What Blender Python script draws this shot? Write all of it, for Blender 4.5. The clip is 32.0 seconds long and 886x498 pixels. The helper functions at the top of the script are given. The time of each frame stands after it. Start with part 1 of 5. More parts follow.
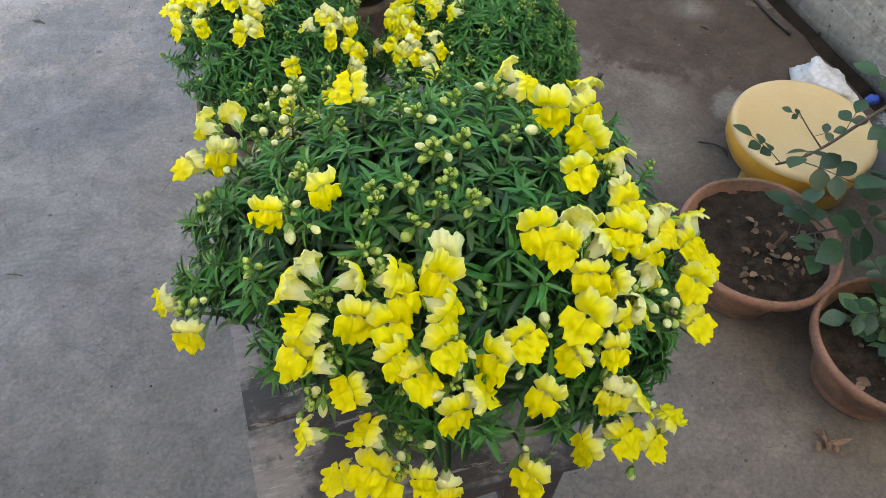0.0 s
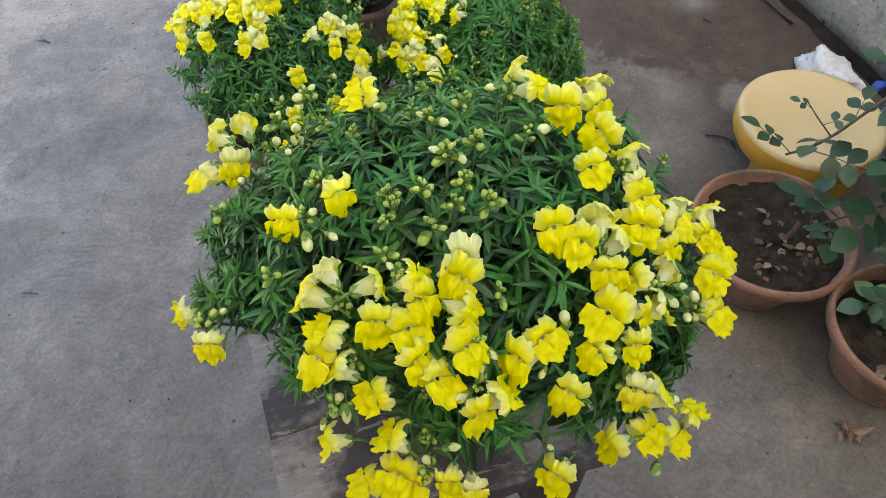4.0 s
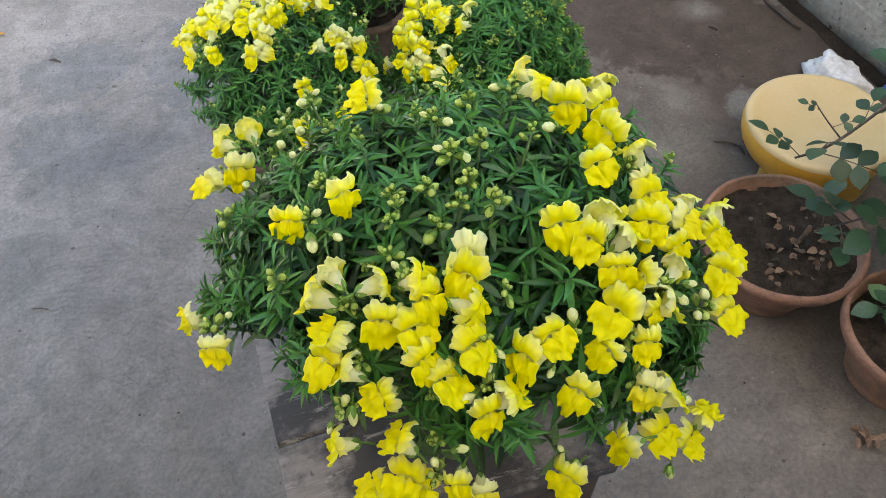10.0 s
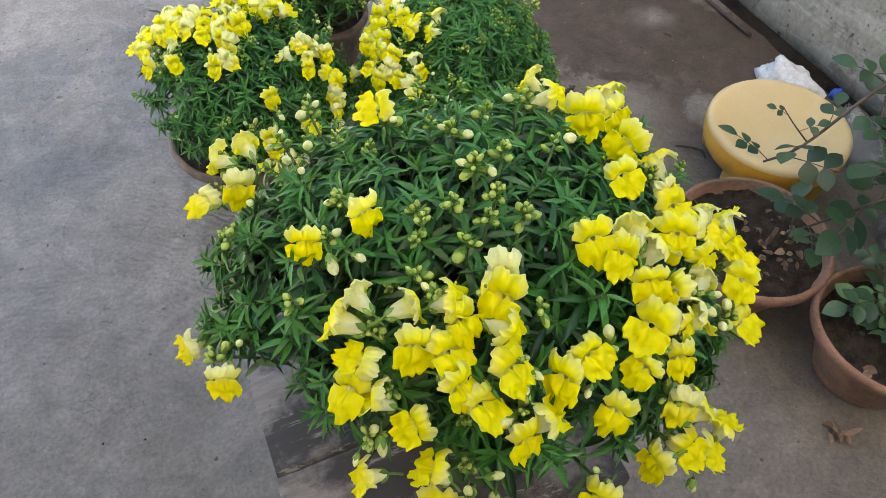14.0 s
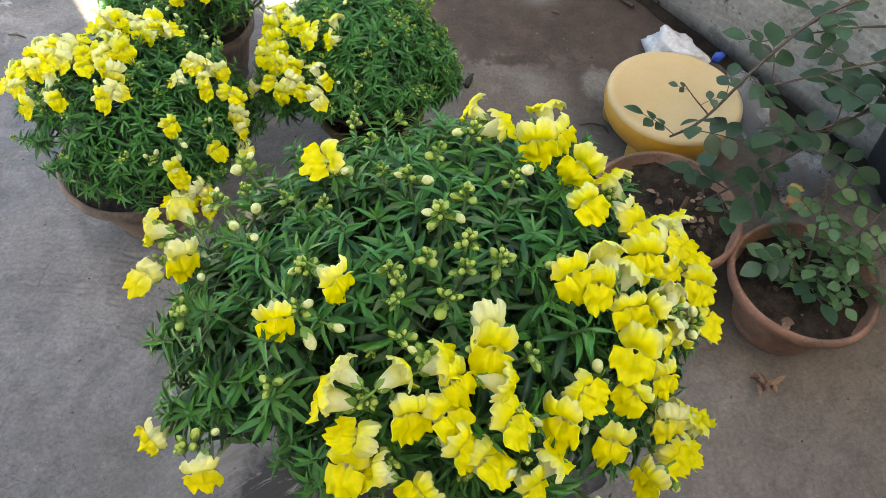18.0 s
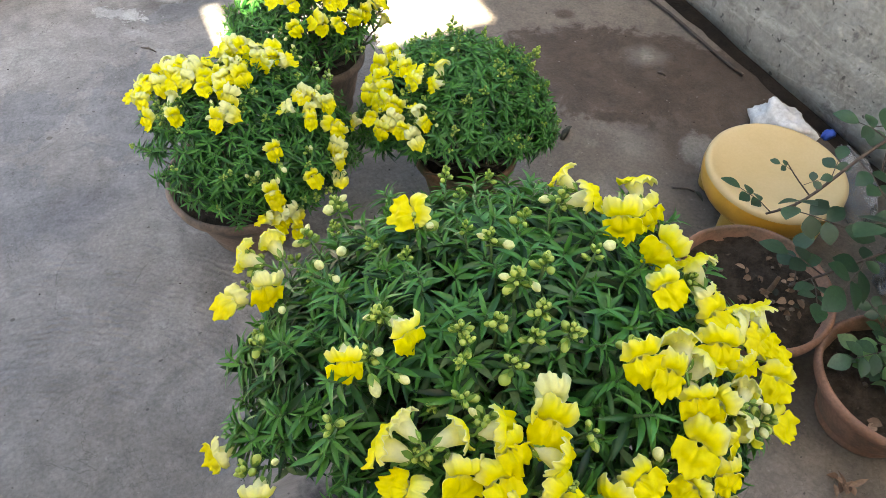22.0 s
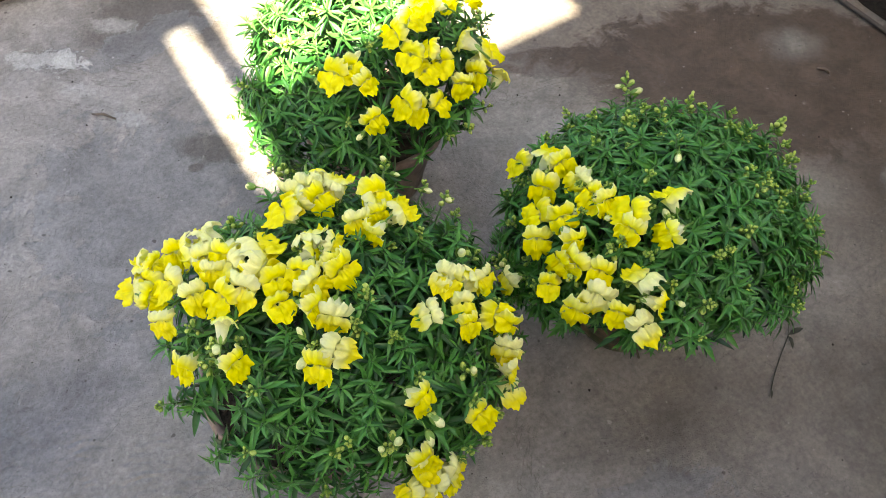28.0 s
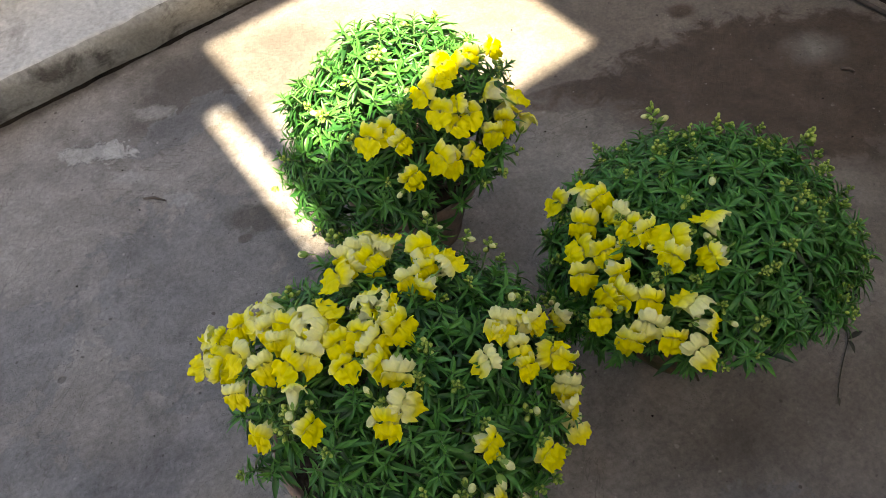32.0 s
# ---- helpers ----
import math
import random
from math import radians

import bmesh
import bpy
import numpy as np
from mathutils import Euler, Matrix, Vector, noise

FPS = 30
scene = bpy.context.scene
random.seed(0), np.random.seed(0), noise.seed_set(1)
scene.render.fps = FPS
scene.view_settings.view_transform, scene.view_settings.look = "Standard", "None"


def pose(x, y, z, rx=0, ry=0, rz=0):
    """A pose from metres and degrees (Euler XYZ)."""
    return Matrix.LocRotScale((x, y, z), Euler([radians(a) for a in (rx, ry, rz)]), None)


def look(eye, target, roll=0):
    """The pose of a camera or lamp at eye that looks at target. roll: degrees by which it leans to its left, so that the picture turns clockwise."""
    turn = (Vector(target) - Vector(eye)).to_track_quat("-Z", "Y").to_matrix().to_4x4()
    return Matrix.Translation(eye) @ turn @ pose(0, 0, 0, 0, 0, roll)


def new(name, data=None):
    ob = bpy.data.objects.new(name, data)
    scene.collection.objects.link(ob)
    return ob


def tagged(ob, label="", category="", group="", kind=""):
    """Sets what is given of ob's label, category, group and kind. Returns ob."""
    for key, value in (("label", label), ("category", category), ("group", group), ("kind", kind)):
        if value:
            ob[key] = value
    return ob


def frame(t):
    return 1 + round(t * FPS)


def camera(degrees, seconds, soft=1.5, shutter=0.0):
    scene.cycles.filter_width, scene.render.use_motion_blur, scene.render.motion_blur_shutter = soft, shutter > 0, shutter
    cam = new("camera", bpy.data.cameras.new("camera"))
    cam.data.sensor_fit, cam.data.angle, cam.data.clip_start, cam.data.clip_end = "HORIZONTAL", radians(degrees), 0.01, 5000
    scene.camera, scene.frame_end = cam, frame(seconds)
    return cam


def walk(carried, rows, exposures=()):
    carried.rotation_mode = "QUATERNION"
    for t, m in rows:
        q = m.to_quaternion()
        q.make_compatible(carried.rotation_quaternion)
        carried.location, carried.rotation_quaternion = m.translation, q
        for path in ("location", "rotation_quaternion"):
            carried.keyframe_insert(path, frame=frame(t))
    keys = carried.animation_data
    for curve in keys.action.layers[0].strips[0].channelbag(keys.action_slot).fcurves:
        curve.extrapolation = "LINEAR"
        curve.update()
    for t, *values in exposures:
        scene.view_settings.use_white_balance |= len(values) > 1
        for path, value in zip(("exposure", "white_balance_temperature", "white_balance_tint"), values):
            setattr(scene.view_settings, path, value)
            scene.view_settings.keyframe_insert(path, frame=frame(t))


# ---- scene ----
cam = camera(63.3, 32.0, soft=0.8)
PATH = [
    (0, (0.036, 0.064, 1.26), (0.027, 1.228, -0.366), 1.2),
    (0.5, (0.039, 0.06, 1.269), (0.001, 1.255, -0.334), -1.8),
    (1, (0.034, 0.054, 1.271), (-0.021, 1.271, -0.315), -2.8),
    (1.5, (0.039, 0.06, 1.265), (-0.02, 1.258, -0.335), -3.1),
    (2, (0.046, 0.062, 1.277), (-0.012, 1.287, -0.303), -3.2),
    (2.5, (0.05, 0.055, 1.252), (0.044, 1.256, -0.348), -0.9),
    (3, (0.039, 0.055, 1.253), (0.037, 1.235, -0.362), -0.3),
    (3.5, (0.028, 0.059, 1.252), (0.012, 1.231, -0.369), -0.6),
    (4, (0.029, 0.063, 1.26), (-0.002, 1.235, -0.361), -1.8),
    (4.5, (0.038, 0.067, 1.255), (0.003, 1.238, -0.366), -2.7),
    (6.5, (0.046, 0.055, 1.253), (0.009, 1.245, -0.354), -3.4),
    (7, (0.049, 0.056, 1.253), (0.03, 1.239, -0.359), -1.6),
    (7.5, (0.051, 0.054, 1.245), (0.038, 1.223, -0.378), -0.3),
    (8, (0.055, 0.056, 1.253), (0.026, 1.224, -0.37), -3.4),
    (8.5, (0.04, 0.056, 1.244), (-0.012, 1.225, -0.378), -2.2),
    (9, (0.04, 0.056, 1.254), (-0.023, 1.24, -0.357), -4.1),
    (9.5, (0.035, 0.052, 1.25), (-0.01, 1.264, -0.34), -1.9),
    (10, (0.032, 0.056, 1.249), (-0.026, 1.263, -0.345), -3.6),
    (10.5, (0.026, 0.056, 1.259), (-0.032, 1.265, -0.333), -3.0),
    (11, (0.029, 0.059, 1.254), (-0.029, 1.279, -0.33), -3.6),
    (11.5, (0.041, 0.053, 1.258), (-0.009, 1.29, -0.312), -5.2),
    (12, (0.033, 0.053, 1.254), (-0.013, 1.279, -0.325), -3.5),
    (12.5, (0.029, 0.058, 1.257), (-0.01, 1.288, -0.32), -4.3),
    (13, (-0.002, 0.064, 1.261), (-0.001, 1.3, -0.311), -1.9),
    (13.5, (-0.027, 0.076, 1.256), (0.036, 1.309, -0.318), -1.0),
    (14, (-0.027, 0.079, 1.237), (0.072, 1.293, -0.349), 0.8),
    (14.5, (-0.022, 0.087, 1.258), (0.107, 1.298, -0.328), 3.5),
    (16.5, (-0.004, 0.149, 1.219), (0.068, 1.355, -0.376), 1.5),
    (17, (-0.041, 0.134, 1.222), (0.145, 1.309, -0.386), -0.1),
    (17.5, (-0.082, 0.126, 1.236), (0.3, 1.248, -0.375), 3.7),
    (18, (-0.069, 0.138, 1.253), (0.293, 1.261, -0.362), 4.0),
    (18.5, (-0.064, 0.136, 1.247), (0.227, 1.299, -0.354), 7.0),
    (19, (-0.054, 0.132, 1.262), (0.202, 1.33, -0.319), 2.5),
    (19.5, (-0.048, 0.132, 1.258), (0.165, 1.339, -0.323), 1.0),
    (20, (-0.051, 0.132, 1.258), (0.138, 1.359, -0.309), 0.2),
    (20.5, (-0.055, 0.132, 1.255), (0.118, 1.344, -0.327), 0.9),
    (21, (-0.056, 0.141, 1.26), (0.134, 1.348, -0.322), 2.2),
    (21.5, (-0.067, 0.14, 1.263), (0.122, 1.351, -0.317), 5.3),
    (22, (-0.066, 0.146, 1.272), (0.089, 1.385, -0.291), 2.5),
    (22.5, (-0.066, 0.143, 1.265), (0.098, 1.402, -0.28), 4.0),
    (23, (-0.074, 0.14, 1.259), (0.096, 1.38, -0.301), 4.3),
    (23.5, (-0.075, 0.139, 1.262), (0.079, 1.379, -0.3), 1.3),
    (24, (-0.075, 0.149, 1.265), (0.062, 1.381, -0.305), 0.5),
    (24.5, (-0.104, 0.187, 1.269), (0.038, 1.421, -0.299), 2.0),
    (25, (-0.214, 0.295, 1.256), (0.024, 1.507, -0.317), 4.7),
    (25.5, (-0.31, 0.415, 1.23), (-0.009, 1.595, -0.357), 5.2),
    (26, (-0.317, 0.571, 1.195), (-0.017, 1.668, -0.45), 4.3),
    (26.5, (-0.322, 0.673, 1.176), (-0.046, 1.749, -0.487), 4.4),
    (28.5, (-0.297, 0.871, 1.054), (-0.047, 1.854, -0.67), 0.7),
    (29, (-0.29, 0.871, 1.066), (-0.078, 1.831, -0.675), 0.1),
    (29.5, (-0.297, 0.866, 1.082), (-0.088, 1.836, -0.654), -1.6),
    (30, (-0.3, 0.87, 1.077), (-0.12, 1.857, -0.653), -5.0),
    (30.5, (-0.305, 0.877, 1.092), (-0.147, 1.932, -0.6), -9.0),
    (31, (-0.306, 0.868, 1.099), (-0.135, 1.946, -0.577), -10.1),
    (31.5, (-0.311, 0.861, 1.107), (-0.121, 1.985, -0.536), -9.2),
    (32, (-0.315, 0.855, 1.102), (-0.13, 1.981, -0.541), -9.2),
]
walk(cam, [(t, look(eye, target, roll)) for t, eye, target, roll in PATH], exposures=((0.0, 4.03, 7500, 3.5), (24.0, 4.08, 7770, 4.85), (26.5, 4.20, 7800, 5.0), (29.0, 3.80, 7800, 6.0), (30.0, 3.84, 7800, 6.0), (31.0, 3.32, 8000, 7.5), (32.0, 3.02, 8100, 8.0)))
SKY_STRENGTH, SUN_STRENGTH = 0.043, 5.0

# ---- world, sun, exposure ----
AXIS = radians(19.5)                      # the building's own axes against the path's
TURNED = Matrix.Rotation(AXIS, 4, "Z")
DRIFT_U, DRIFT_V = 0.20, 0.58             # how far sunlight travels along the floor for each metre that it falls
SUN_WAY = (TURNED.to_3x3() @ Vector((DRIFT_U, DRIFT_V, -1.0))).normalized()

world = bpy.data.worlds.new("sky")
scene.world = world
world.use_nodes = True
sky_nodes = world.node_tree.nodes
sky = sky_nodes.new("ShaderNodeTexSky")
sky.sky_type = "NISHITA"
sky.sun_disc = False
sky.sun_elevation = math.asin(-SUN_WAY.z)
sky.sun_rotation = math.atan2(-SUN_WAY.x, -SUN_WAY.y)
sky.air_density, sky.dust_density, sky.ozone_density = 1.0, 2.5, 1.0
sky_nodes["Background"].inputs["Strength"].default_value = SKY_STRENGTH
world.node_tree.links.new(sky.outputs[0], sky_nodes["Background"].inputs[0])

sun_data = bpy.data.lights.new("sun", "SUN")
sun_data.energy, sun_data.angle, sun_data.color = SUN_STRENGTH, radians(0.5), (1.0, 0.92, 0.79)
sun = new("sun", sun_data)
sun.matrix_world = look(-6 * SUN_WAY, (0, 0, 0))


# ---- materials ----
def material(name):
    m = bpy.data.materials.new(name)
    m.use_nodes = True
    return m, m.node_tree.nodes, m.node_tree.links, m.node_tree.nodes["Principled BSDF"]


def noise_of(nodes, links, vector, scale, detail=6.0, rough=0.6, distort=0.0):
    n = nodes.new("ShaderNodeTexNoise")
    n.inputs["Scale"].default_value, n.inputs["Detail"].default_value = scale, detail
    n.inputs["Roughness"].default_value, n.inputs["Distortion"].default_value = rough, distort
    links.new(vector, n.inputs["Vector"])
    return n.outputs["Fac"]


def ramp_of(nodes, links, value, stops):
    r = nodes.new("ShaderNodeValToRGB")
    while len(r.color_ramp.elements) < len(stops):
        r.color_ramp.elements.new(0.5)
    for e, (at, c) in zip(r.color_ramp.elements, stops):
        e.position, e.color = at, (c, c, c, 1) if isinstance(c, (int, float)) else (*c, 1)
    links.new(value, r.inputs[0])
    return r.outputs[0]


def mixed(nodes, links, fac, a, b, blend="MIX"):
    m = nodes.new("ShaderNodeMix")
    m.data_type, m.blend_type = "RGBA", blend
    for value, socket in ((fac, m.inputs[0]), (a, m.inputs[6]), (b, m.inputs[7])):
        if isinstance(value, (int, float)):
            socket.default_value = value
        elif isinstance(value, tuple):
            socket.default_value = (*value, 1)
        else:
            links.new(value, socket)
    return m.outputs[2]


def maths(nodes, links, how, a, b=0.0, c=0.0):
    m = nodes.new("ShaderNodeMath")
    m.operation = how
    for value, socket in zip((a, b, c), m.inputs):
        if isinstance(value, (int, float)):
            socket.default_value = value
        else:
            links.new(value, socket)
    return m.outputs[0]


def bumped(nodes, links, bsdf, height, strength, distance):
    b = nodes.new("ShaderNodeBump")
    b.inputs["Strength"].default_value, b.inputs["Distance"].default_value = strength, distance
    links.new(height, b.inputs["Height"])
    links.new(b.outputs[0], bsdf.inputs["Normal"])


def coords(nodes, links, kind="Object", shift=False):
    """Texture coordinates in metres; shift: each object takes its own piece of the pattern."""
    out = nodes.new("ShaderNodeTexCoord").outputs[kind]
    if not shift:
        return out
    info, move = nodes.new("ShaderNodeObjectInfo"), nodes.new("ShaderNodeVectorMath")
    move.operation = "MULTIPLY_ADD"
    links.new(info.outputs["Random"], move.inputs[0])
    move.inputs[1].default_value = (7.3, 3.1, 5.7)
    links.new(out, move.inputs[2])
    return move.outputs[0]


def worn(name, low, high, scale, rough=0.8, fine=60.0, bump=0.3, depth=0.002, stain=None, stain_scale=3.0, stain_at=(0.5, 0.62), metal=0.0, gloss=None, speckle=1.0, shine=0.5):
    """A surface that varies at two scales, with stains of a colour of their own."""
    m, nodes, links, bsdf = material(name)
    at = coords(nodes, links, shift=True)
    big, small = noise_of(nodes, links, at, scale), noise_of(nodes, links, at, fine, 4)
    colour = mixed(nodes, links, ramp_of(nodes, links, big, ((0.3, 0.0), (0.7, 1.0))), low, high)
    if stain:
        spots = ramp_of(nodes, links, noise_of(nodes, links, at, stain_scale, 8, 0.65, 0.4), ((stain_at[0], 0.0), (stain_at[1], 1.0)))
        colour = mixed(nodes, links, spots, colour, stain)
    grain = ramp_of(nodes, links, small, ((0.25, 1 - 0.28 * speckle), (0.75, 1 + 0.18 * speckle)))
    links.new(mixed(nodes, links, 1.0, colour, grain, "MULTIPLY"), bsdf.inputs["Base Color"])
    bsdf.inputs["Metallic"].default_value, bsdf.inputs["Specular IOR Level"].default_value = metal, shine
    if gloss:
        links.new(ramp_of(nodes, links, big, ((0.35, gloss[0]), (0.65, gloss[1]))), bsdf.inputs["Roughness"])
    else:
        bsdf.inputs["Roughness"].default_value = rough
    bumped(nodes, links, bsdf, small, bump, depth)
    return m


def patch(nodes, links, at, place, size, turn, breaks, amount, soft):
    """A mark: a mask round a place of the floor, its border broken up by the given noise. place in the world, size in
    metres.
    """
    here = TURNED.inverted() @ Vector((*place, 0))
    move, far = nodes.new("ShaderNodeMapping"), nodes.new("ShaderNodeVectorMath")
    move.vector_type = "TEXTURE"
    move.inputs["Location"].default_value = (here.x, here.y, 0)
    move.inputs["Rotation"].default_value = (0, 0, radians(turn) - AXIS)
    move.inputs["Scale"].default_value = (size[0], size[1], 1)
    links.new(at, move.inputs["Vector"])
    far.operation = "LENGTH"
    links.new(move.outputs[0], far.inputs[0])
    away = maths(nodes, links, "MULTIPLY_ADD", maths(nodes, links, "SUBTRACT", breaks, 0.5), amount, far.outputs["Value"])
    return ramp_of(nodes, links, maths(nodes, links, "MULTIPLY", away, 0.5), ((max(0.0, 0.5 - soft * 0.5), 1.0), (min(1.0, 0.5 + soft * 0.5), 0.0)))


def floor_material():
    """Trowelled cement: pale and bluish on the open side, brown, damp and painted darker for the weaker light towards
    the side wall, with chipped pale patches, wet stains, painted shade, grit and trowel ripples.
    """
    m, nodes, links, bsdf = material("cement_floor")
    at = coords(nodes, links)
    axes = nodes.new("ShaderNodeSeparateXYZ")
    links.new(at, axes.inputs[0])
    cloud, blotch = noise_of(nodes, links, at, 1.3, 5, 0.55), noise_of(nodes, links, at, 4.5, 8, 0.66, 0.3)
    ragged = noise_of(nodes, links, at, 16, 8, 0.7, 0.5)
    grain, grit = noise_of(nodes, links, at, 120, 5, 0.65), noise_of(nodes, links, at, 380, 2, 0.6)
    blot = lambda place, size, turn=0, breaks=None, amount=1.4, soft=0.35: patch(nodes, links, at, place, size, turn, breaks or blotch, amount, soft)
    lay = lambda mask, under, over, share=1.0: mixed(nodes, links, maths(nodes, links, "MULTIPLY", mask, share), under, over)
    # dry cement, cloudy, greyer and browner towards the side wall
    colour = mixed(nodes, links, ramp_of(nodes, links, cloud, ((0.35, 0.0), (0.68, 1.0))), (0.206, 0.188, 0.177), (0.281, 0.262, 0.249))
    # the darkening towards the wall includes weaker light there, put into the colour
    border = maths(nodes, links, "MULTIPLY_ADD", maths(nodes, links, "SUBTRACT", blotch, 0.5), 0.9, axes.outputs[0])
    brown = ramp_of(nodes, links, maths(nodes, links, "MULTIPLY_ADD", border, 0.42, 0.28), ((0.36, 0.0), (0.66, 1.0)))
    colour = mixed(nodes, links, brown, colour, (0.138, 0.117, 0.100))
    blue = ramp_of(nodes, links, noise_of(nodes, links, at, 2.1, 4, 0.5, 0.3), ((0.52, 0.0), (0.70, 0.55)))
    colour = lay(maths(nodes, links, "SUBTRACT", 1.0, brown), colour, mixed(nodes, links, blue, colour, (0.168, 0.166, 0.172)))
    colour = mixed(nodes, links, ramp_of(nodes, links, blotch, ((0.30, 0.55), (0.48, 0.0))), colour, (0.110, 0.099, 0.090))
    colour = mixed(nodes, links, ramp_of(nodes, links, blotch, ((0.56, 0.0), (0.74, 0.45))), colour, (0.300, 0.290, 0.278))
    # bluish stains on the open side
    for place, size, turn, share in (((-0.82, 1.29), (0.15, 0.055), 25, 0.6), ((-0.70, 1.40), (0.20, 0.045), 20, 0.35), ((-0.92, 1.06), (0.16, 0.07), 40, 0.15)):
        colour = lay(blot(place, size, turn, amount=1.2, soft=0.8), colour, (0.104, 0.103, 0.120), share)
    # wet brown cement with a hard edge
    wet_and_shade = blot((0.63, 1.76), (0.42, 0.21), -12, ragged, 1.25, 0.07)
    # the entry at (0.566, 0.981) paints the contact shadow beside the rose pot
    for place, size, turn, soft in (((0.22, 1.885), (0.16, 0.045), -8, 0.08), ((0.175, 1.785), (0.045, 0.04), 0, 0.2), ((0.92, 1.56), (0.32, 0.26), 20, 0.5), ((0.566, 0.981), (0.05, 0.13), 15, 0.6), ((0.520, 2.055), (0.03, 0.022), 0, 0.3)):
        wet_and_shade = maths(nodes, links, "MAXIMUM", wet_and_shade, blot(place, size, turn, ragged, 1.0, soft))
    damp = maths(nodes, links, "MAXIMUM", blot((-0.50, 2.24), (0.30, 0.17), 12, blotch, 1.8, 0.3), blot((-0.95, 2.33), (0.40, 0.035), 20, ragged, 1.3, 0.4))
    for place, size, turn in (((-0.33, 1.93), (0.13, 0.06), 30), ((0.11, 1.11), (0.12, 0.05), 10), ((-0.42, 1.72), (0.06, 0.03), 0)):
        damp = maths(nodes, links, "MAXIMUM", damp, maths(nodes, links, "MULTIPLY", blot(place, size, turn, blotch, 1.6, 0.6), 0.7))
    # soft broad tones: paler brown by the roses, darker between the pots
    colour = lay(blot((0.62, 0.48), (0.45, 0.28), 10, blotch, 0.9, 0.9), colour, (0.205, 0.172, 0.142), 0.8)
    colour = lay(blot((0.42, 1.16), (0.26, 0.20), 15, blotch, 1.1, 0.9), colour, (0.098, 0.084, 0.072), 0.6)
    # shade on the near left floor, painted as a darker warm tone
    colour = lay(blot((-0.55, 0.45), (0.50, 0.36), 10, blotch, 0.8, 0.9), colour, (0.178, 0.160, 0.144), 0.65)
    colour = lay(damp, colour, (0.088, 0.075, 0.065), 0.85)
    colour = lay(wet_and_shade, colour, mixed(nodes, links, ramp_of(nodes, links, ragged, ((0.35, 0.0), (0.7, 1.0))), (0.044, 0.029, 0.021), (0.078, 0.056, 0.043)), 0.92)
    colour = lay(blot((0.40, 0.87), (0.13, 0.06), 10, blotch, 1.5, 0.8), colour, (0.062, 0.056, 0.032), 0.6)
    # where the cement's thin skin has flaked off, with hard ragged edges
    bare = blot((-0.64, 1.69), (0.19, 0.24), 20, ragged, 2.6, 0.05)
    for place, size, turn in (((-1.02, 1.66), (0.15, 0.12), 0), ((-0.97, 1.36), (0.12, 0.16), 30), ((-0.36, 2.02), (0.10, 0.05), 20), ((-0.62, 2.14), (0.14, 0.05), 25), ((0.02, 0.98), (0.14, 0.06), 15)):
        bare = maths(nodes, links, "MAXIMUM", bare, blot(place, size, turn, ragged, 2.8, 0.06))
    colour = lay(bare, colour, (0.158, 0.156, 0.162), 0.62)
    pocks = blot((-0.512, 1.812), (0.060, 0.034), -20, ragged, 1.8, 0.25)
    for place, size in (((-0.470, 1.775), (0.016, 0.012)), ((-0.546, 1.770), (0.014, 0.010)), ((-0.60, 1.56), (0.010, 0.008)), ((-0.90, 1.58), (0.008, 0.007))):
        pocks = maths(nodes, links, "MAXIMUM", pocks, blot(place, size, 0, ragged, 0.9, 0.2))
    colour = lay(pocks, colour, (0.095, 0.082, 0.070), 0.75)
    # dried pale spots and chipped skin of cement
    for place, size, turn, share, soft in (((0.716, 1.833), (0.045, 0.035), 0, 0.55, 0.9), ((0.745, 1.435), (0.060, 0.042), 60, 0.6, 0.2), ((0.50, 1.28), (0.10, 0.06), 30, 0.4, 0.9), ((0.58, 1.46), (0.05, 0.05), 0, 0.4, 0.9), ((0.13, 1.66), (0.15, 0.20), 20, 0.75, 0.5)):
        colour = lay(blot(place, size, turn, ragged, 2.2, soft), colour, (0.250, 0.238, 0.222), share)
    pale = blot((-0.845, 2.122), (0.080, 0.030), -12, ragged, 5.5, 0.14)
    for place, size in (((-0.76, 2.02), (0.045, 0.02)), ((-0.70, 2.20), (0.05, 0.02)), ((-0.66, 1.92), (0.04, 0.018))):
        pale = maths(nodes, links, "MAXIMUM", pale, maths(nodes, links, "MULTIPLY", blot(place, size, -20, ragged, 3.0, 0.3), 0.45))
    scuffs = ramp_of(nodes, links, ragged, ((0.66, 0.0), (0.71, 0.30)))
    colour = lay(maths(nodes, links, "MAXIMUM", maths(nodes, links, "MULTIPLY", pale, 0.95), scuffs), colour, (0.355, 0.345, 0.330))
    colour = mixed(nodes, links, 1.0, colour, ramp_of(nodes, links, noise_of(nodes, links, at, 8.5, 14, 0.80, 0.7), ((0.34, 0.76), (0.5, 1.0), (0.66, 1.16))), "MULTIPLY")
    colour = mixed(nodes, links, 1.0, colour, ramp_of(nodes, links, grain, ((0.25, 0.72), (0.75, 1.26))), "MULTIPLY")
    flakes = ramp_of(nodes, links, noise_of(nodes, links, at, 22, 10, 0.76), ((0.45, 0.0), (0.53, 1.0)))
    colour = mixed(nodes, links, 1.0, colour, ramp_of(nodes, links, flakes, ((0.0, 0.93), (1.0, 1.05))), "MULTIPLY")
    tide = ramp_of(nodes, links, noise_of(nodes, links, at, 5.5, 9, 0.68, 0.5), ((0.50, 0.0), (0.53, 1.0)))
    colour = mixed(nodes, links, 1.0, colour, ramp_of(nodes, links, tide, ((0.0, 0.93), (1.0, 1.05))), "MULTIPLY")
    fissures = ramp_of(nodes, links, maths(nodes, links, "ABSOLUTE", maths(nodes, links, "SUBTRACT", noise_of(nodes, links, at, 3.1, 7, 0.62, 0.9), 0.5)), ((0.0, 0.55), (0.004, 0.0)))
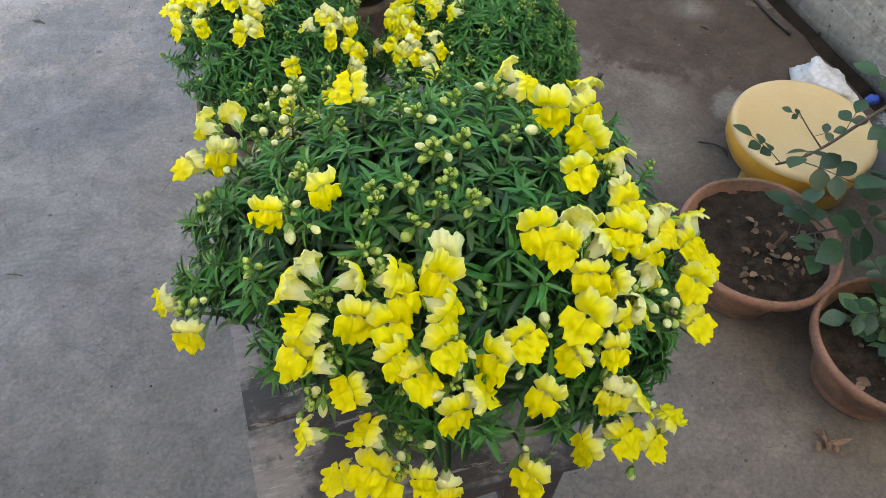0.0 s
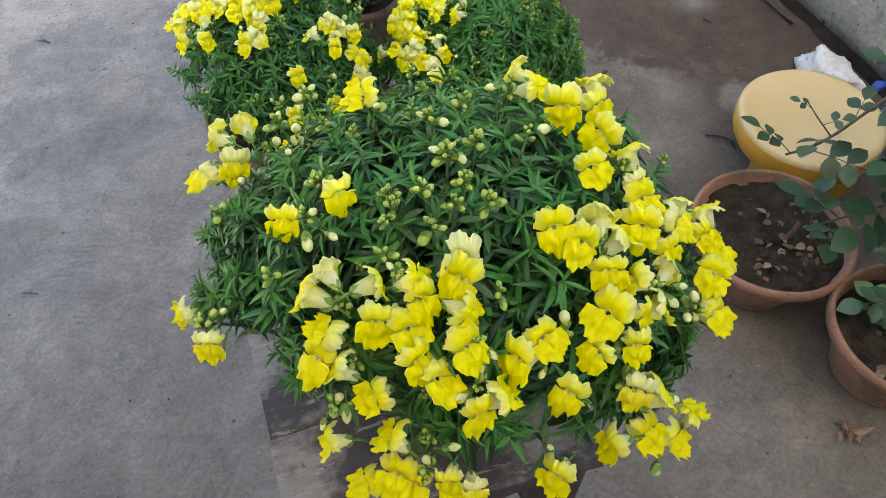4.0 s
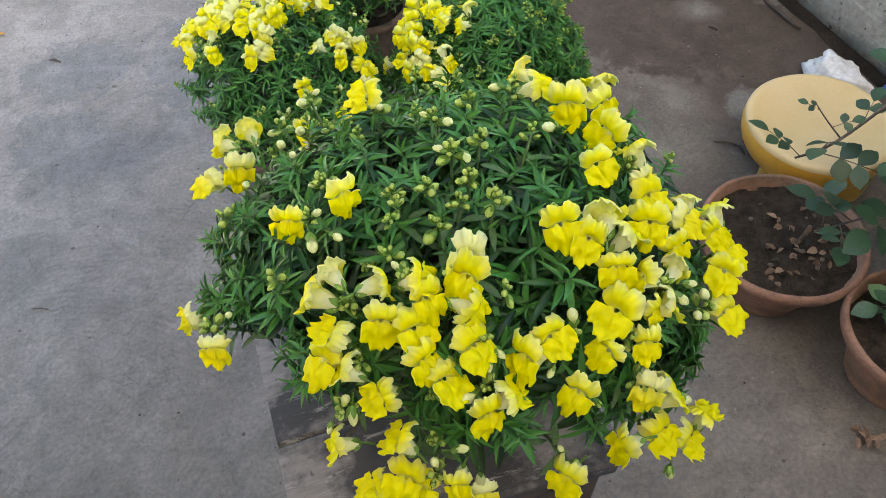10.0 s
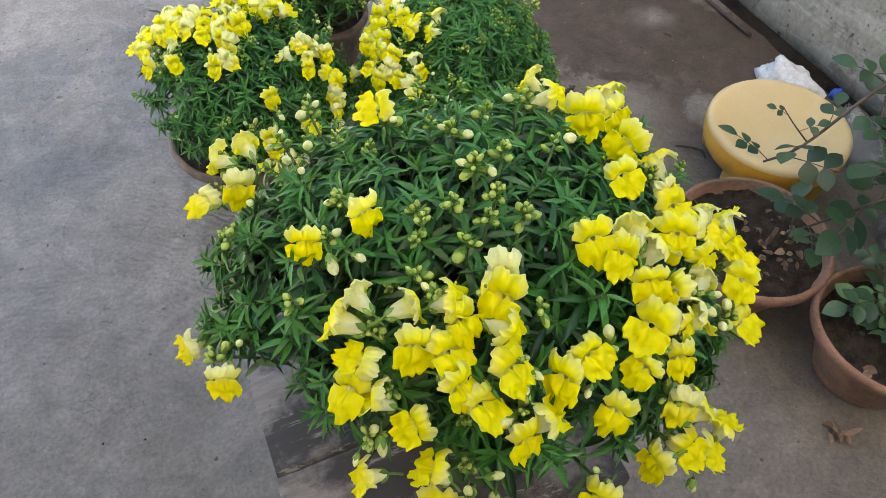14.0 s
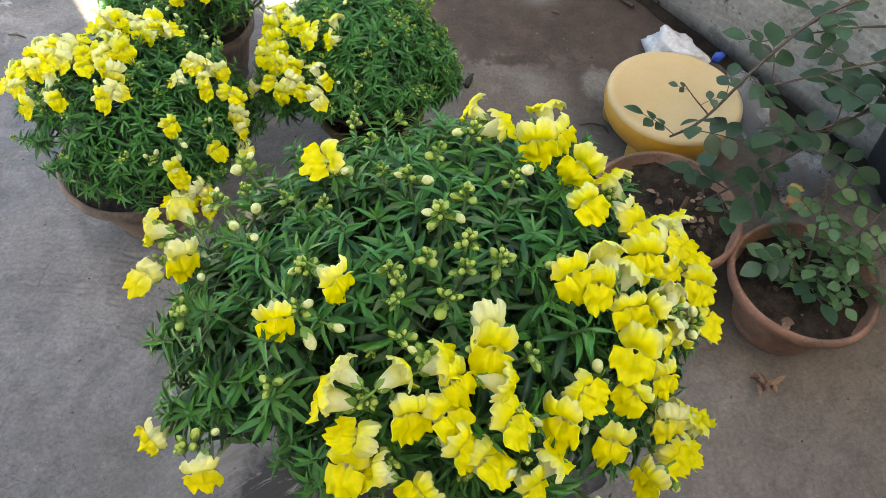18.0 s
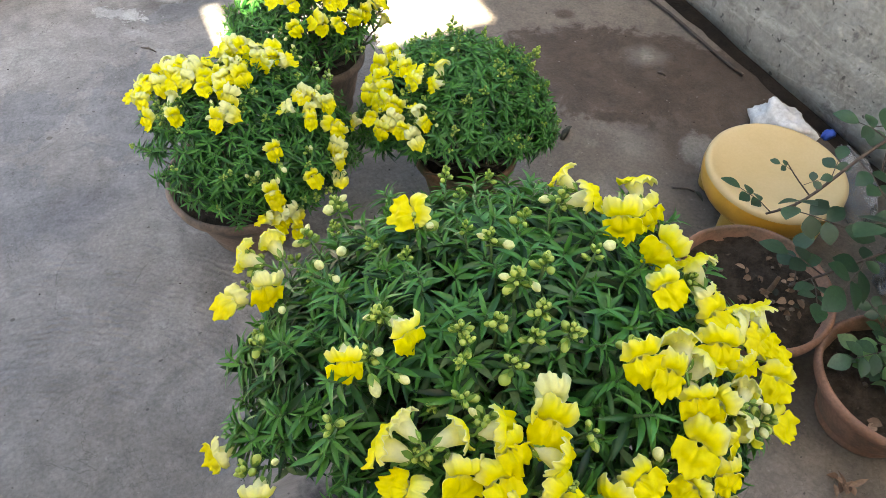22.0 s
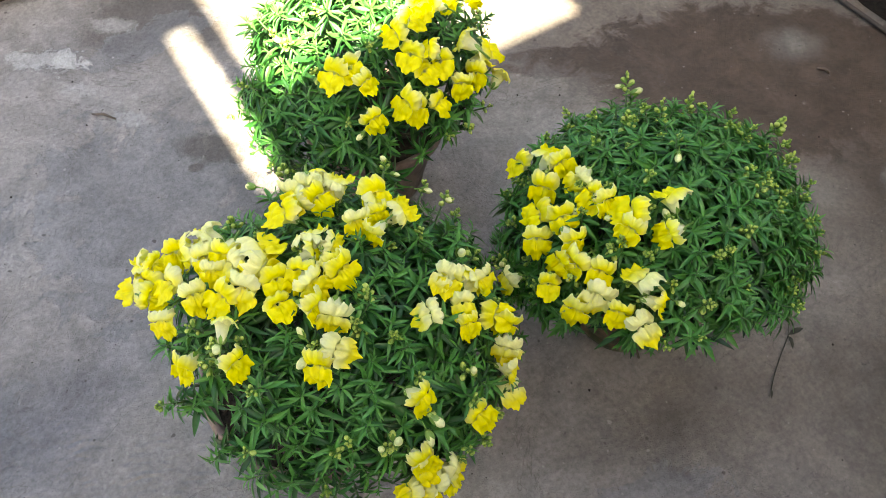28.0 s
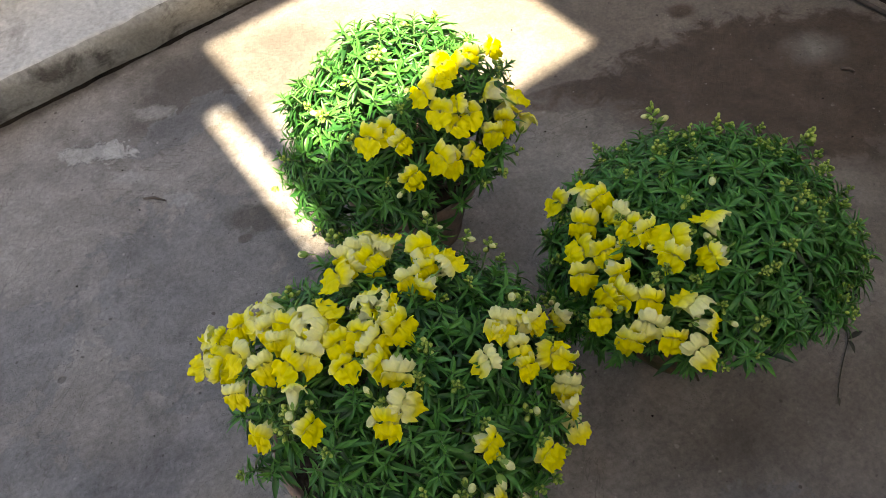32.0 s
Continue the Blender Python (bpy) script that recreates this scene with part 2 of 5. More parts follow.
    colour = mixed(nodes, links, fissures, colour, (0.085, 0.075, 0.068))
    specks = ramp_of(nodes, links, noise_of(nodes, links, at, 95, 1, 0.4), ((0.74, 0.0), (0.80, 0.35)))
    colour = mixed(nodes, links, specks, colour, (0.40, 0.385, 0.36))
    dark = ramp_of(nodes, links, noise_of(nodes, links, at, 70, 1, 0.3), ((0.20, 0.7), (0.24, 0.0)))
    colour = mixed(nodes, links, dark, colour, (0.05, 0.042, 0.036))
    links.new(colour, bsdf.inputs["Base Color"])
    gloss = maths(nodes, links, "MAXIMUM", wet_and_shade, maths(nodes, links, "MULTIPLY", brown, 0.5))
    links.new(mixed(nodes, links, gloss, ramp_of(nodes, links, blotch, ((0.3, 0.66), (0.7, 0.88))), ramp_of(nodes, links, blotch, ((0.35, 0.50), (0.6, 0.68)))), bsdf.inputs["Roughness"])
    bsdf.inputs["Specular IOR Level"].default_value = 0.35
    # ripples of the trowel, in broken arcs
    swing, wave = nodes.new("ShaderNodeMapping"), nodes.new("ShaderNodeTexWave")
    middle = TURNED.inverted() @ Vector((-0.76, 0.42, 0))
    swing.inputs["Location"].default_value = (-middle.x, -middle.y, 0)
    links.new(at, swing.inputs["Vector"])
    wave.wave_type, wave.rings_direction, wave.wave_profile = "RINGS", "Z", "SIN"
    wave.inputs["Scale"].default_value, wave.inputs["Distortion"].default_value = 21.0, 5.0
    wave.inputs["Detail"].default_value, wave.inputs["Detail Scale"].default_value = 3.0, 1.6
    links.new(swing.outputs[0], wave.inputs["Vector"])
    strokes = ramp_of(nodes, links, noise_of(nodes, links, at, 13, 5, 0.65), ((0.40, 0.0), (0.62, 1.0)))
    where = blot((-0.64, 1.04), (0.19, 0.18), 10, blotch, 0.3, 0.9)
    ripples = maths(nodes, links, "MULTIPLY", maths(nodes, links, "MULTIPLY", wave.outputs["Fac"], strokes), maths(nodes, links, "MULTIPLY_ADD", where, 3.6, 0.0))
    pits = ramp_of(nodes, links, noise_of(nodes, links, at, 150, 3, 0.55), ((0.30, 0.0), (0.42, 1.0)))
    height = maths(nodes, links, "MULTIPLY_ADD", grain, 0.8, ripples)
    height = maths(nodes, links, "MULTIPLY_ADD", grit, 0.55, height)
    height = maths(nodes, links, "MULTIPLY_ADD", pits, 0.65, height)
    height = maths(nodes, links, "MULTIPLY_ADD", flakes, 0.20, height)
    height = maths(nodes, links, "MULTIPLY_ADD", pale, 0.8, height)
    height = maths(nodes, links, "MULTIPLY_ADD", bare, -0.5, height)
    height = maths(nodes, links, "MULTIPLY_ADD", pocks, -0.9, height)
    bumped(nodes, links, bsdf, height, 0.85, 0.0024)
    return m


def plaster_material():
    """Rough cement plaster: pale smears of the trowel, scratches and dark pits."""
    m, nodes, links, bsdf = material("rough_cement_plaster")
    at = coords(nodes, links)
    lean = nodes.new("ShaderNodeMapping")
    lean.inputs["Rotation"].default_value, lean.inputs["Scale"].default_value = (0.6, 0, 0), (1.0, 1.0, 5.0)
    links.new(at, lean.inputs["Vector"])
    big, smear = noise_of(nodes, links, at, 3.2, 7), noise_of(nodes, links, lean.outputs[0], 5.0, 8, 0.65, 0.8)
    fine, rough = noise_of(nodes, links, at, 70, 5), noise_of(nodes, links, at, 17, 9, 0.7, 0.5)
    colour = mixed(nodes, links, ramp_of(nodes, links, big, ((0.3, 0.0), (0.7, 1.0))), (0.275, 0.258, 0.232), (0.430, 0.408, 0.372))
    colour = mixed(nodes, links, ramp_of(nodes, links, smear, ((0.50, 0.0), (0.66, 0.75))), colour, (0.53, 0.51, 0.47))
    colour = mixed(nodes, links, ramp_of(nodes, links, rough, ((0.36, 0.75), (0.46, 0.0))), colour, (0.165, 0.150, 0.132))
    colour = mixed(nodes, links, ramp_of(nodes, links, noise_of(nodes, links, lean.outputs[0], 14, 6, 0.7, 1.5), ((0.30, 0.55), (0.36, 0.0))), colour, (0.110, 0.102, 0.092))
    colour = mixed(nodes, links, ramp_of(nodes, links, noise_of(nodes, links, at, 55, 2, 0.4), ((0.26, 0.85), (0.31, 0.0))), colour, (0.06, 0.055, 0.05))
    colour = mixed(nodes, links, 1.0, colour, ramp_of(nodes, links, fine, ((0.25, 0.75), (0.75, 1.18))), "MULTIPLY")
    links.new(colour, bsdf.inputs["Base Color"])
    bsdf.inputs["Roughness"].default_value = 0.92
    bumped(nodes, links, bsdf, maths(nodes, links, "ADD", maths(nodes, links, "MULTIPLY_ADD", rough, 1.5, fine), smear), 0.8, 0.008)
    return m


def leafy(name, dark, light, rough=0.42, glow=0.32, fine=240.0, vein=0.25, lit=(1.35, 1.3, 0.5), shine=0.5):
    """A leaf: green that differs from shoot to shoot and from leaf to leaf, letting some light through."""
    m, nodes, links, bsdf = material(name)
    at = coords(nodes, links, shift=True)
    info, geo = nodes.new("ShaderNodeObjectInfo"), nodes.new("ShaderNodeNewGeometry")
    spread = maths(nodes, links, "MULTIPLY_ADD", geo.outputs["Random Per Island"], 0.55, maths(nodes, links, "MULTIPLY", info.outputs["Random"], 0.45))
    colour = mixed(nodes, links, spread, dark, light)
    colour = mixed(nodes, links, 1.0, colour, ramp_of(nodes, links, noise_of(nodes, links, at, fine, 3), ((0.3, 0.85), (0.7, 1.15))), "MULTIPLY")
    links.new(colour, bsdf.inputs["Base Color"])
    bsdf.inputs["Roughness"].default_value = rough
    bsdf.inputs["Specular IOR Level"].default_value = shine
    through_leaf, both = nodes.new("ShaderNodeBsdfTranslucent"), nodes.new("ShaderNodeMixShader")
    links.new(mixed(nodes, links, 1.0, colour, lit, "MULTIPLY"), through_leaf.inputs[0])
    both.inputs[0].default_value = glow
    links.new(bsdf.outputs[0], both.inputs[1]), links.new(through_leaf.outputs[0], both.inputs[2])
    links.new(both.outputs[0], nodes["Material Output"].inputs[0])
    bumped(nodes, links, bsdf, noise_of(nodes, links, at, fine * 2, 2), vein, 0.0006)
    return m


def petal_material(name, deep, mid, pale, reach):
    """Petals: deep yellow in the throat and on the lower lip, paler ears and margins; some flowers are paler than others. reach: how far up the deep colour goes."""
    m, nodes, links, bsdf = material(name)
    at = coords(nodes, links)
    axes, info = nodes.new("ShaderNodeSeparateXYZ"), nodes.new("ShaderNodeObjectInfo")
    links.new(at, axes.inputs[0])
    fine = noise_of(nodes, links, coords(nodes, links, shift=True), 230, 4)
    lower = maths(nodes, links, "MULTIPLY_ADD", axes.outputs[2], -75.0, reach)
    lower = maths(nodes, links, "MULTIPLY_ADD", maths(nodes, links, "SUBTRACT", fine, 0.5), 0.45, lower)
    lower = maths(nodes, links, "SUBTRACT", lower, ramp_of(nodes, links, info.outputs["Random"], ((0.45, 0.0), (0.98, 0.75))))
    colour = mixed(nodes, links, ramp_of(nodes, links, lower, ((0.0, 0.0), (0.45, 1.0))), pale, mid)
    colour = mixed(nodes, links, ramp_of(nodes, links, lower, ((0.35, 0.0), (0.8, 1.0))), colour, deep)
    base = ramp_of(nodes, links, maths(nodes, links, "MULTIPLY_ADD", fine, 0.25, maths(nodes, links, "MULTIPLY", axes.outputs[0], 60.0)), ((0.10, 0.0), (0.55, 0.35), (0.98, 1.0)))
    colour = mixed(nodes, links, base, (0.82, 0.83, 0.60), colour)
    colour = mixed(nodes, links, 1.0, colour, ramp_of(nodes, links, fine, ((0.3, 0.9), (0.7, 1.06))), "MULTIPLY")
    links.new(colour, bsdf.inputs["Base Color"])
    bsdf.inputs["Roughness"].default_value = 0.55
    bsdf.inputs["Specular IOR Level"].default_value = 0.3
    through_petal, both = nodes.new("ShaderNodeBsdfTranslucent"), nodes.new("ShaderNodeMixShader")
    links.new(colour, through_petal.inputs[0])
    both.inputs[0].default_value = 0.44
    links.new(bsdf.outputs[0], both.inputs[1]), links.new(through_petal.outputs[0], both.inputs[2])
    links.new(both.outputs[0], nodes["Material Output"].inputs[0])
    bumped(nodes, links, bsdf, fine, 0.2, 0.0008)
    return m


def wood_material():
    """An old stool's top: grey weathered boards with remains of dark stain, long grain and chips."""
    m, nodes, links, bsdf = material("weathered_wood")
    at = coords(nodes, links)
    stretch = nodes.new("ShaderNodeMapping")
    stretch.inputs["Scale"].default_value = (1.0, 6.0, 3.0)
    links.new(at, stretch.inputs["Vector"])
    grain = noise_of(nodes, links, stretch.outputs[0], 26, 8, 0.7, 0.4)
    cloud, scuff = noise_of(nodes, links, at, 9, 7, 0.66), noise_of(nodes, links, stretch.outputs[0], 14, 9, 0.75, 0.6)
    colour = mixed(nodes, links, ramp_of(nodes, links, grain, ((0.3, 0.0), (0.7, 1.0))), (0.165, 0.146, 0.142), (0.300, 0.268, 0.260))
    colour = mixed(nodes, links, ramp_of(nodes, links, cloud, ((0.41, 0.0), (0.52, 0.92))), colour, (0.033, 0.030, 0.033))
    colour = mixed(nodes, links, ramp_of(nodes, links, scuff, ((0.58, 0.0), (0.63, 0.65))), colour, (0.40, 0.37, 0.355))
    chips = ramp_of(nodes, links, noise_of(nodes, links, at, 85, 3, 0.5), ((0.66, 0.0), (0.71, 0.7)))
    links.new(mixed(nodes, links, chips, colour, (0.05, 0.04, 0.036)), bsdf.inputs["Base Color"])
    bsdf.inputs["Roughness"].default_value = 0.6
    bumped(nodes, links, bsdf, grain, 0.35, 0.0015)
    return m


FLOOR = floor_material()
PLASTER = plaster_material()
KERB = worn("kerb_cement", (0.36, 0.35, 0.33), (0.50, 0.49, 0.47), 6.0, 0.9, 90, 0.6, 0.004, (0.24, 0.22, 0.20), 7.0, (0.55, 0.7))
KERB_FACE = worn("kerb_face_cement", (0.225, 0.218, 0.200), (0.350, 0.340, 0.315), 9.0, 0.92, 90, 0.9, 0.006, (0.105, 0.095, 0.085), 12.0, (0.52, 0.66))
# near-black for the painted shadow lines at wall and step, and for floor crumbs
DIRT_AND_SHADE = worn("dirt_and_shade", (0.008, 0.007, 0.006), (0.030, 0.023, 0.018), 14, 0.95, 150, 0.9, 0.006, shine=0.1)
SLAB = worn("slab_cement", (0.42, 0.41, 0.40), (0.55, 0.54, 0.52), 1.5, 0.9, 40, 0.3, 0.003)
EARTH = worn("bare_earth", (0.20, 0.17, 0.13), (0.30, 0.26, 0.20), 0.8, 0.95, 12, 0.5, 0.01)
CLAY_RED = worn("terracotta", (0.215, 0.106, 0.068), (0.335, 0.178, 0.126), 11, 0.85, 180, 0.45, 0.0018, (0.135, 0.090, 0.062), 8, (0.44, 0.64))
CLAY_MOSSY = worn("mossy_terracotta", (0.135, 0.070, 0.042), (0.225, 0.118, 0.070), 13, 0.85, 170, 0.6, 0.002, (0.058, 0.057, 0.021), 14, (0.40, 0.56))
CLAY_GREY = worn("stained_terracotta", (0.17, 0.115, 0.09), (0.27, 0.19, 0.155), 12, 0.88, 170, 0.4, 0.0015, (0.11, 0.085, 0.07), 9, (0.48, 0.62))
SOIL = worn("potting_soil", (0.020, 0.0145, 0.0105), (0.072, 0.053, 0.039), 34, 0.95, 190, 1.0, 0.008, (0.11, 0.085, 0.065), 90, (0.62, 0.70), shine=0.15)
WOOD = wood_material()
LEG_WOOD = worn("dark_stained_wood", (0.035, 0.022, 0.02), (0.075, 0.045, 0.04), 16, 0.5, 120, 0.3, 0.001, (0.12, 0.09, 0.08), 24, (0.6, 0.72))
YELLOW_TOP = worn("faded_plastic", (0.50, 0.368, 0.175), (0.58, 0.450, 0.255), 5, 0.40, 160, 0.06, 0.0004, (0.52, 0.38, 0.17), 11, (0.60, 0.85), speckle=0.15)
YELLOW_SIDE = worn("orange_plastic", (0.58, 0.29, 0.030), (0.70, 0.40, 0.07), 9, 0.28, 160, 0.05, 0.0004, (0.38, 0.23, 0.06), 16, (0.62, 0.85), speckle=0.2)
OLIVE_LEG = worn("dirty_plastic_leg", (0.38, 0.24, 0.05), (0.48, 0.31, 0.075), 18, 0.38, 140, 0.1, 0.0005, (0.22, 0.15, 0.05), 22, (0.55, 0.75), speckle=0.3)
LEAF = leafy("snapdragon_leaf", (0.002, 0.022, 0.005), (0.035, 0.192, 0.034), 0.40, 0.22, lit=(4.2, 1.45, 1.4), shine=0.5)
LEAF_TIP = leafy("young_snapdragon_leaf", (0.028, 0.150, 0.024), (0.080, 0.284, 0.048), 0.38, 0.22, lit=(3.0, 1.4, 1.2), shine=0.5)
STEM = worn("green_stem", (0.045, 0.105, 0.030), (0.085, 0.155, 0.048), 40, 0.6, 300, 0.2, 0.0005)
WOODY = worn("woody_stem", (0.055, 0.045, 0.028), (0.10, 0.08, 0.05), 40, 0.75, 300, 0.3, 0.0006)
PETAL = petal_material("yellow_petal", (0.89, 0.825, 0.008), (0.89, 0.85, 0.035), (0.89, 0.88, 0.20), 1.75)
PETAL_CREAM = petal_material("cream_petal", (0.91, 0.825, 0.015), (0.90, 0.86, 0.15), (0.89, 0.88, 0.42), 0.95)
PETAL_BACK = petal_material("pale_petal_back", (0.89, 0.85, 0.09), (0.88, 0.87, 0.32), (0.88, 0.88, 0.48), 1.0)
BUD = leafy("bud_green", (0.22, 0.36, 0.045), (0.52, 0.60, 0.15), 0.5, 0.2, 300, 0.15, (0.9, 1.05, 0.6))
SEPAL = leafy("sepal_green", (0.110, 0.235, 0.036), (0.230, 0.370, 0.075), 0.45, 0.2, 300, 0.2, (1.0, 1.1, 0.5))
BUD_PALE = leafy("bud_cream", (0.52, 0.58, 0.22), (0.80, 0.80, 0.42), 0.5, 0.25, 300, 0.15, (1.0, 1.0, 0.7))
ROSE_LEAF = leafy("rose_leaf", (0.010, 0.034, 0.018), (0.034, 0.086, 0.040), 0.40, 0.2, 160, 0.3)
ROSE_YOUNG = leafy("young_rose_leaf", (0.048, 0.122, 0.058), (0.110, 0.215, 0.088), 0.42, 0.25, 160, 0.3)
CANE = worn("rose_cane", (0.05, 0.035, 0.028), (0.09, 0.06, 0.045), 50, 0.6, 200, 0.2, 0.0006)
DRY = worn("dry_leaf", (0.085, 0.050, 0.032), (0.19, 0.115, 0.070), 40, 0.85, 200, 0.4, 0.001)
DARK_DRY = worn("withered_leaf", (0.016, 0.020, 0.012), (0.040, 0.038, 0.022), 40, 0.8, 200, 0.4, 0.001)
TWIG = worn("dry_twig", (0.06, 0.048, 0.04), (0.13, 0.10, 0.08), 30, 0.85, 200, 0.4, 0.001)
PALE_TWIG = worn("pale_root", (0.42, 0.40, 0.36), (0.54, 0.52, 0.47), 50, 0.85, 260, 0.3, 0.0006)
ROD = worn("rusty_rod", (0.030, 0.023, 0.020), (0.072, 0.054, 0.045), 18, 0.8, 160, 0.5, 0.0012)
BAG_WHITE = worn("white_sack", (0.50, 0.50, 0.52), (0.62, 0.62, 0.63), 14, 0.6, 90, 0.3, 0.002)
BLUE = worn("blue_plastic", (0.02, 0.07, 0.42), (0.04, 0.11, 0.55), 20, 0.4, 100, 0.2, 0.001)
BLACK = worn("black_plastic", (0.012, 0.012, 0.014), (0.03, 0.03, 0.034), 14, 0.45, 120, 0.4, 0.002)
FALLEN_YELLOW = worn("fallen_petal", (0.70, 0.42, 0.02), (0.80, 0.60, 0.05), 60, 0.6, 200, 0.2, 0.0006)
FALLEN_ORANGE = worn("yellowed_leaf", (0.48, 0.17, 0.02), (0.62, 0.34, 0.04), 60, 0.6, 200, 0.2, 0.0006)
STONE = worn("small_stone", (0.085, 0.065, 0.05), (0.20, 0.155, 0.12), 40, 0.9, 200, 0.4, 0.001)
CREAM_DRY = worn("pale_dry_leaf", (0.22, 0.13, 0.085), (0.36, 0.24, 0.165), 40, 0.85, 200, 0.4, 0.001)


def clear_plastic():
    m, nodes, links, bsdf = material("clear_plastic")
    at = coords(nodes, links)
    bsdf.inputs["Base Color"].default_value = (0.92, 0.93, 0.94, 1)
    bsdf.inputs["Roughness"].default_value = 0.12
    bsdf.inputs["Transmission Weight"].default_value = 0.84
    bsdf.inputs["IOR"].default_value = 1.15
    bumped(nodes, links, bsdf, noise_of(nodes, links, at, 45, 4), 0.6, 0.004)
    return m


CLEAR = clear_plastic()


# ---- mesh helpers ----
def smooth(mesh):
    mesh.polygons.foreach_set("use_smooth", [True] * len(mesh.polygons))
    return mesh


def mesh_of(name, bm, *mats, soft=True):
    mesh = bpy.data.meshes.new(name)
    bm.normal_update()
    bm.to_mesh(mesh)
    bm.free()
    for m in mats:
        mesh.materials.append(m)
    return smooth(mesh) if soft else mesh


def put(name, mesh, parent, at=None, label=""):
    """One mesh object under a thing or a part; at: its pose in the parent's own space."""
    ob = new(name, mesh)
    ob.parent = parent
    if at is not None:
        ob.matrix_basis = at
    return tagged(ob, label)


def part(name, bm, mat, parent, label="", soft=True, at=None):
    return put(name, mesh_of(name, bm, mat, soft=soft), parent, at, label)


def thing(name, at, label, category, group=""):
    ob = new(name)
    ob.empty_display_size = 0.05
    ob.matrix_basis = at
    return tagged(ob, label, category, group)


def box(bm, lo, hi, bevel=0.0):
    """An axis-aligned block with softened edges."""
    made = bmesh.ops.create_cube(bm, size=1.0, matrix=Matrix.LocRotScale([(a + b) / 2 for a, b in zip(lo, hi)], None, [b - a for a, b in zip(lo, hi)]))
    if bevel:
        edges = list({e for v in made["verts"] for e in v.link_edges})
        bmesh.ops.bevel(bm, geom=edges, offset=bevel, segments=2, affect="EDGES", profile=0.6)
    return bm


def lathe(profile, seg=40, uneven=0.0, seed=0, closed=False):
    """A turned shape from (radius, height) pairs, a little out of true."""
    bm, rings = bmesh.new(), []
    for n, (r, z) in enumerate(profile):
        ring = []
        for k in range(seg):
            a = 2 * math.pi * k / seg
            off = 1 + uneven * noise.noise(Vector((2 * math.cos(a) + seed, 2 * math.sin(a), 9 * z)))
            ring.append(bm.verts.new((r * off * math.cos(a), r * off * math.sin(a), z + 0.6 * uneven * r * noise.noise(Vector((1.5 * math.cos(a), 1.5 * math.sin(a) + seed, 3))))))
        rings.append(ring)
    for low, high in zip(rings, rings[1:]):
        for k in range(seg):
            bm.faces.new((low[k], low[(k + 1) % seg], high[(k + 1) % seg], high[k]))
    if closed:
        bm.faces.new(list(reversed(rings[0])))
        bm.faces.new(rings[-1])
    return bm


def tube(bm, points, radii, seg=6):
    """A round rod through the points."""
    rings, points = [], [Vector(p) for p in points]
    for n, p in enumerate(points):
        way = (points[min(n + 1, len(points) - 1)] - points[max(n - 1, 0)]).normalized()
        side = way.cross(Vector((0.31, 0.22, 0.92))).normalized()
        up = side.cross(way)
        r = radii[n] if isinstance(radii, (list, tuple)) else radii
        rings.append([bm.verts.new(p + r * (math.cos(a) * side + math.sin(a) * up)) for a in (2 * math.pi * k / seg for k in range(seg))])
    for low, high in zip(rings, rings[1:]):
        for k in range(seg):
            bm.faces.new((low[k], low[(k + 1) % seg], high[(k + 1) % seg], high[k]))
    bm.faces.new(list(reversed(rings[0]))), bm.faces.new(rings[-1])
    return bm


def blade(bm, root, way, up, length, width, bend=0.3, fold=0.25, rows=5, wide_at=0.45, slot=0):
    """One leaf: a folded, bent blade that is widest at wide_at and tapers to a point."""
    way = way.normalized()
    side = way.cross(up).normalized()
    up = side.cross(way)
    last = None
    for n in range(rows + 1):
        s = n / rows
        w = width * 0.5 * (math.sin(math.pi * s ** (math.log(0.5) / math.log(wide_at))) ** 0.8 if 0 < s < 1 else 0.06)
        mid = root + way * length * s - up * (bend * length * s * s)
        row = [bm.verts.new(mid + side * w * k + up * (fold * w * abs(k))) for k in (-1, 0, 1)]
        if last:
            for a in (0, 1):
                f = bm.faces.new((last[a], last[a + 1], row[a + 1], row[a]))
                f.material_index = slot
        last = row
    return bm


def egg(bm, centre, way, length, radius, slot=0, seg=8, rows=5, blunt=0.5):
    """A bud: a closed drop along way."""
    turn = way.to_track_quat("Z", "Y").to_matrix()
    centre, last = Vector(centre), None
    for n in range(rows + 1):
        s = n / rows
        r = radius * math.sin(math.pi * (0.04 + 0.92 * s) ** blunt_power(blunt)) ** 0.75
        ring = [bm.verts.new(centre + turn @ Vector((r * math.cos(a), r * math.sin(a), length * s))) for a in (2 * math.pi * k / seg for k in range(seg))]
        if last:
            for k in range(seg):
                f = bm.faces.new((last[k], last[(k + 1) % seg], ring[(k + 1) % seg], ring[k]))
                f.material_index = slot
        last = ring
    bm.faces.new(last).material_index = slot
    return bm


def blunt_power(at):
    return math.log(0.5) / math.log(at)


# ---- the setting ----
def structure(name, bm, mat, label, soft=False, turned=True):
    ob = new(name, mesh_of(name, bm, mat, soft=soft))
    if turned:
        ob.matrix_basis = TURNED
    return tagged(ob, label, kind="structure")


def block(lo, hi, bevel=0.004):
    return box(bmesh.new(), lo, hi, bevel)


WALL_U, KERB_V, BACK_V, KERB_H = 1.555, 2.482, 2.727, 0.118
WALL_Z, BLOCKER_Z = 1.25, 4.2

# open ground all round, to the horizon
bm = bmesh.new()
bmesh.ops.create_grid(bm, x_segments=2, y_segments=2, size=900)
for v in bm.verts:
    v.co.z = -0.16
structure("ground", bm, EARTH, "bare brown earth round the house", turned=False)

structure("floor", block((-2.6, -3.2, -0.15), (WALL_U, BACK_V + 0.2, 0.0), 0.0), FLOOR, "grey trowelled cement floor with damp stains, painted shade, chips and grit")


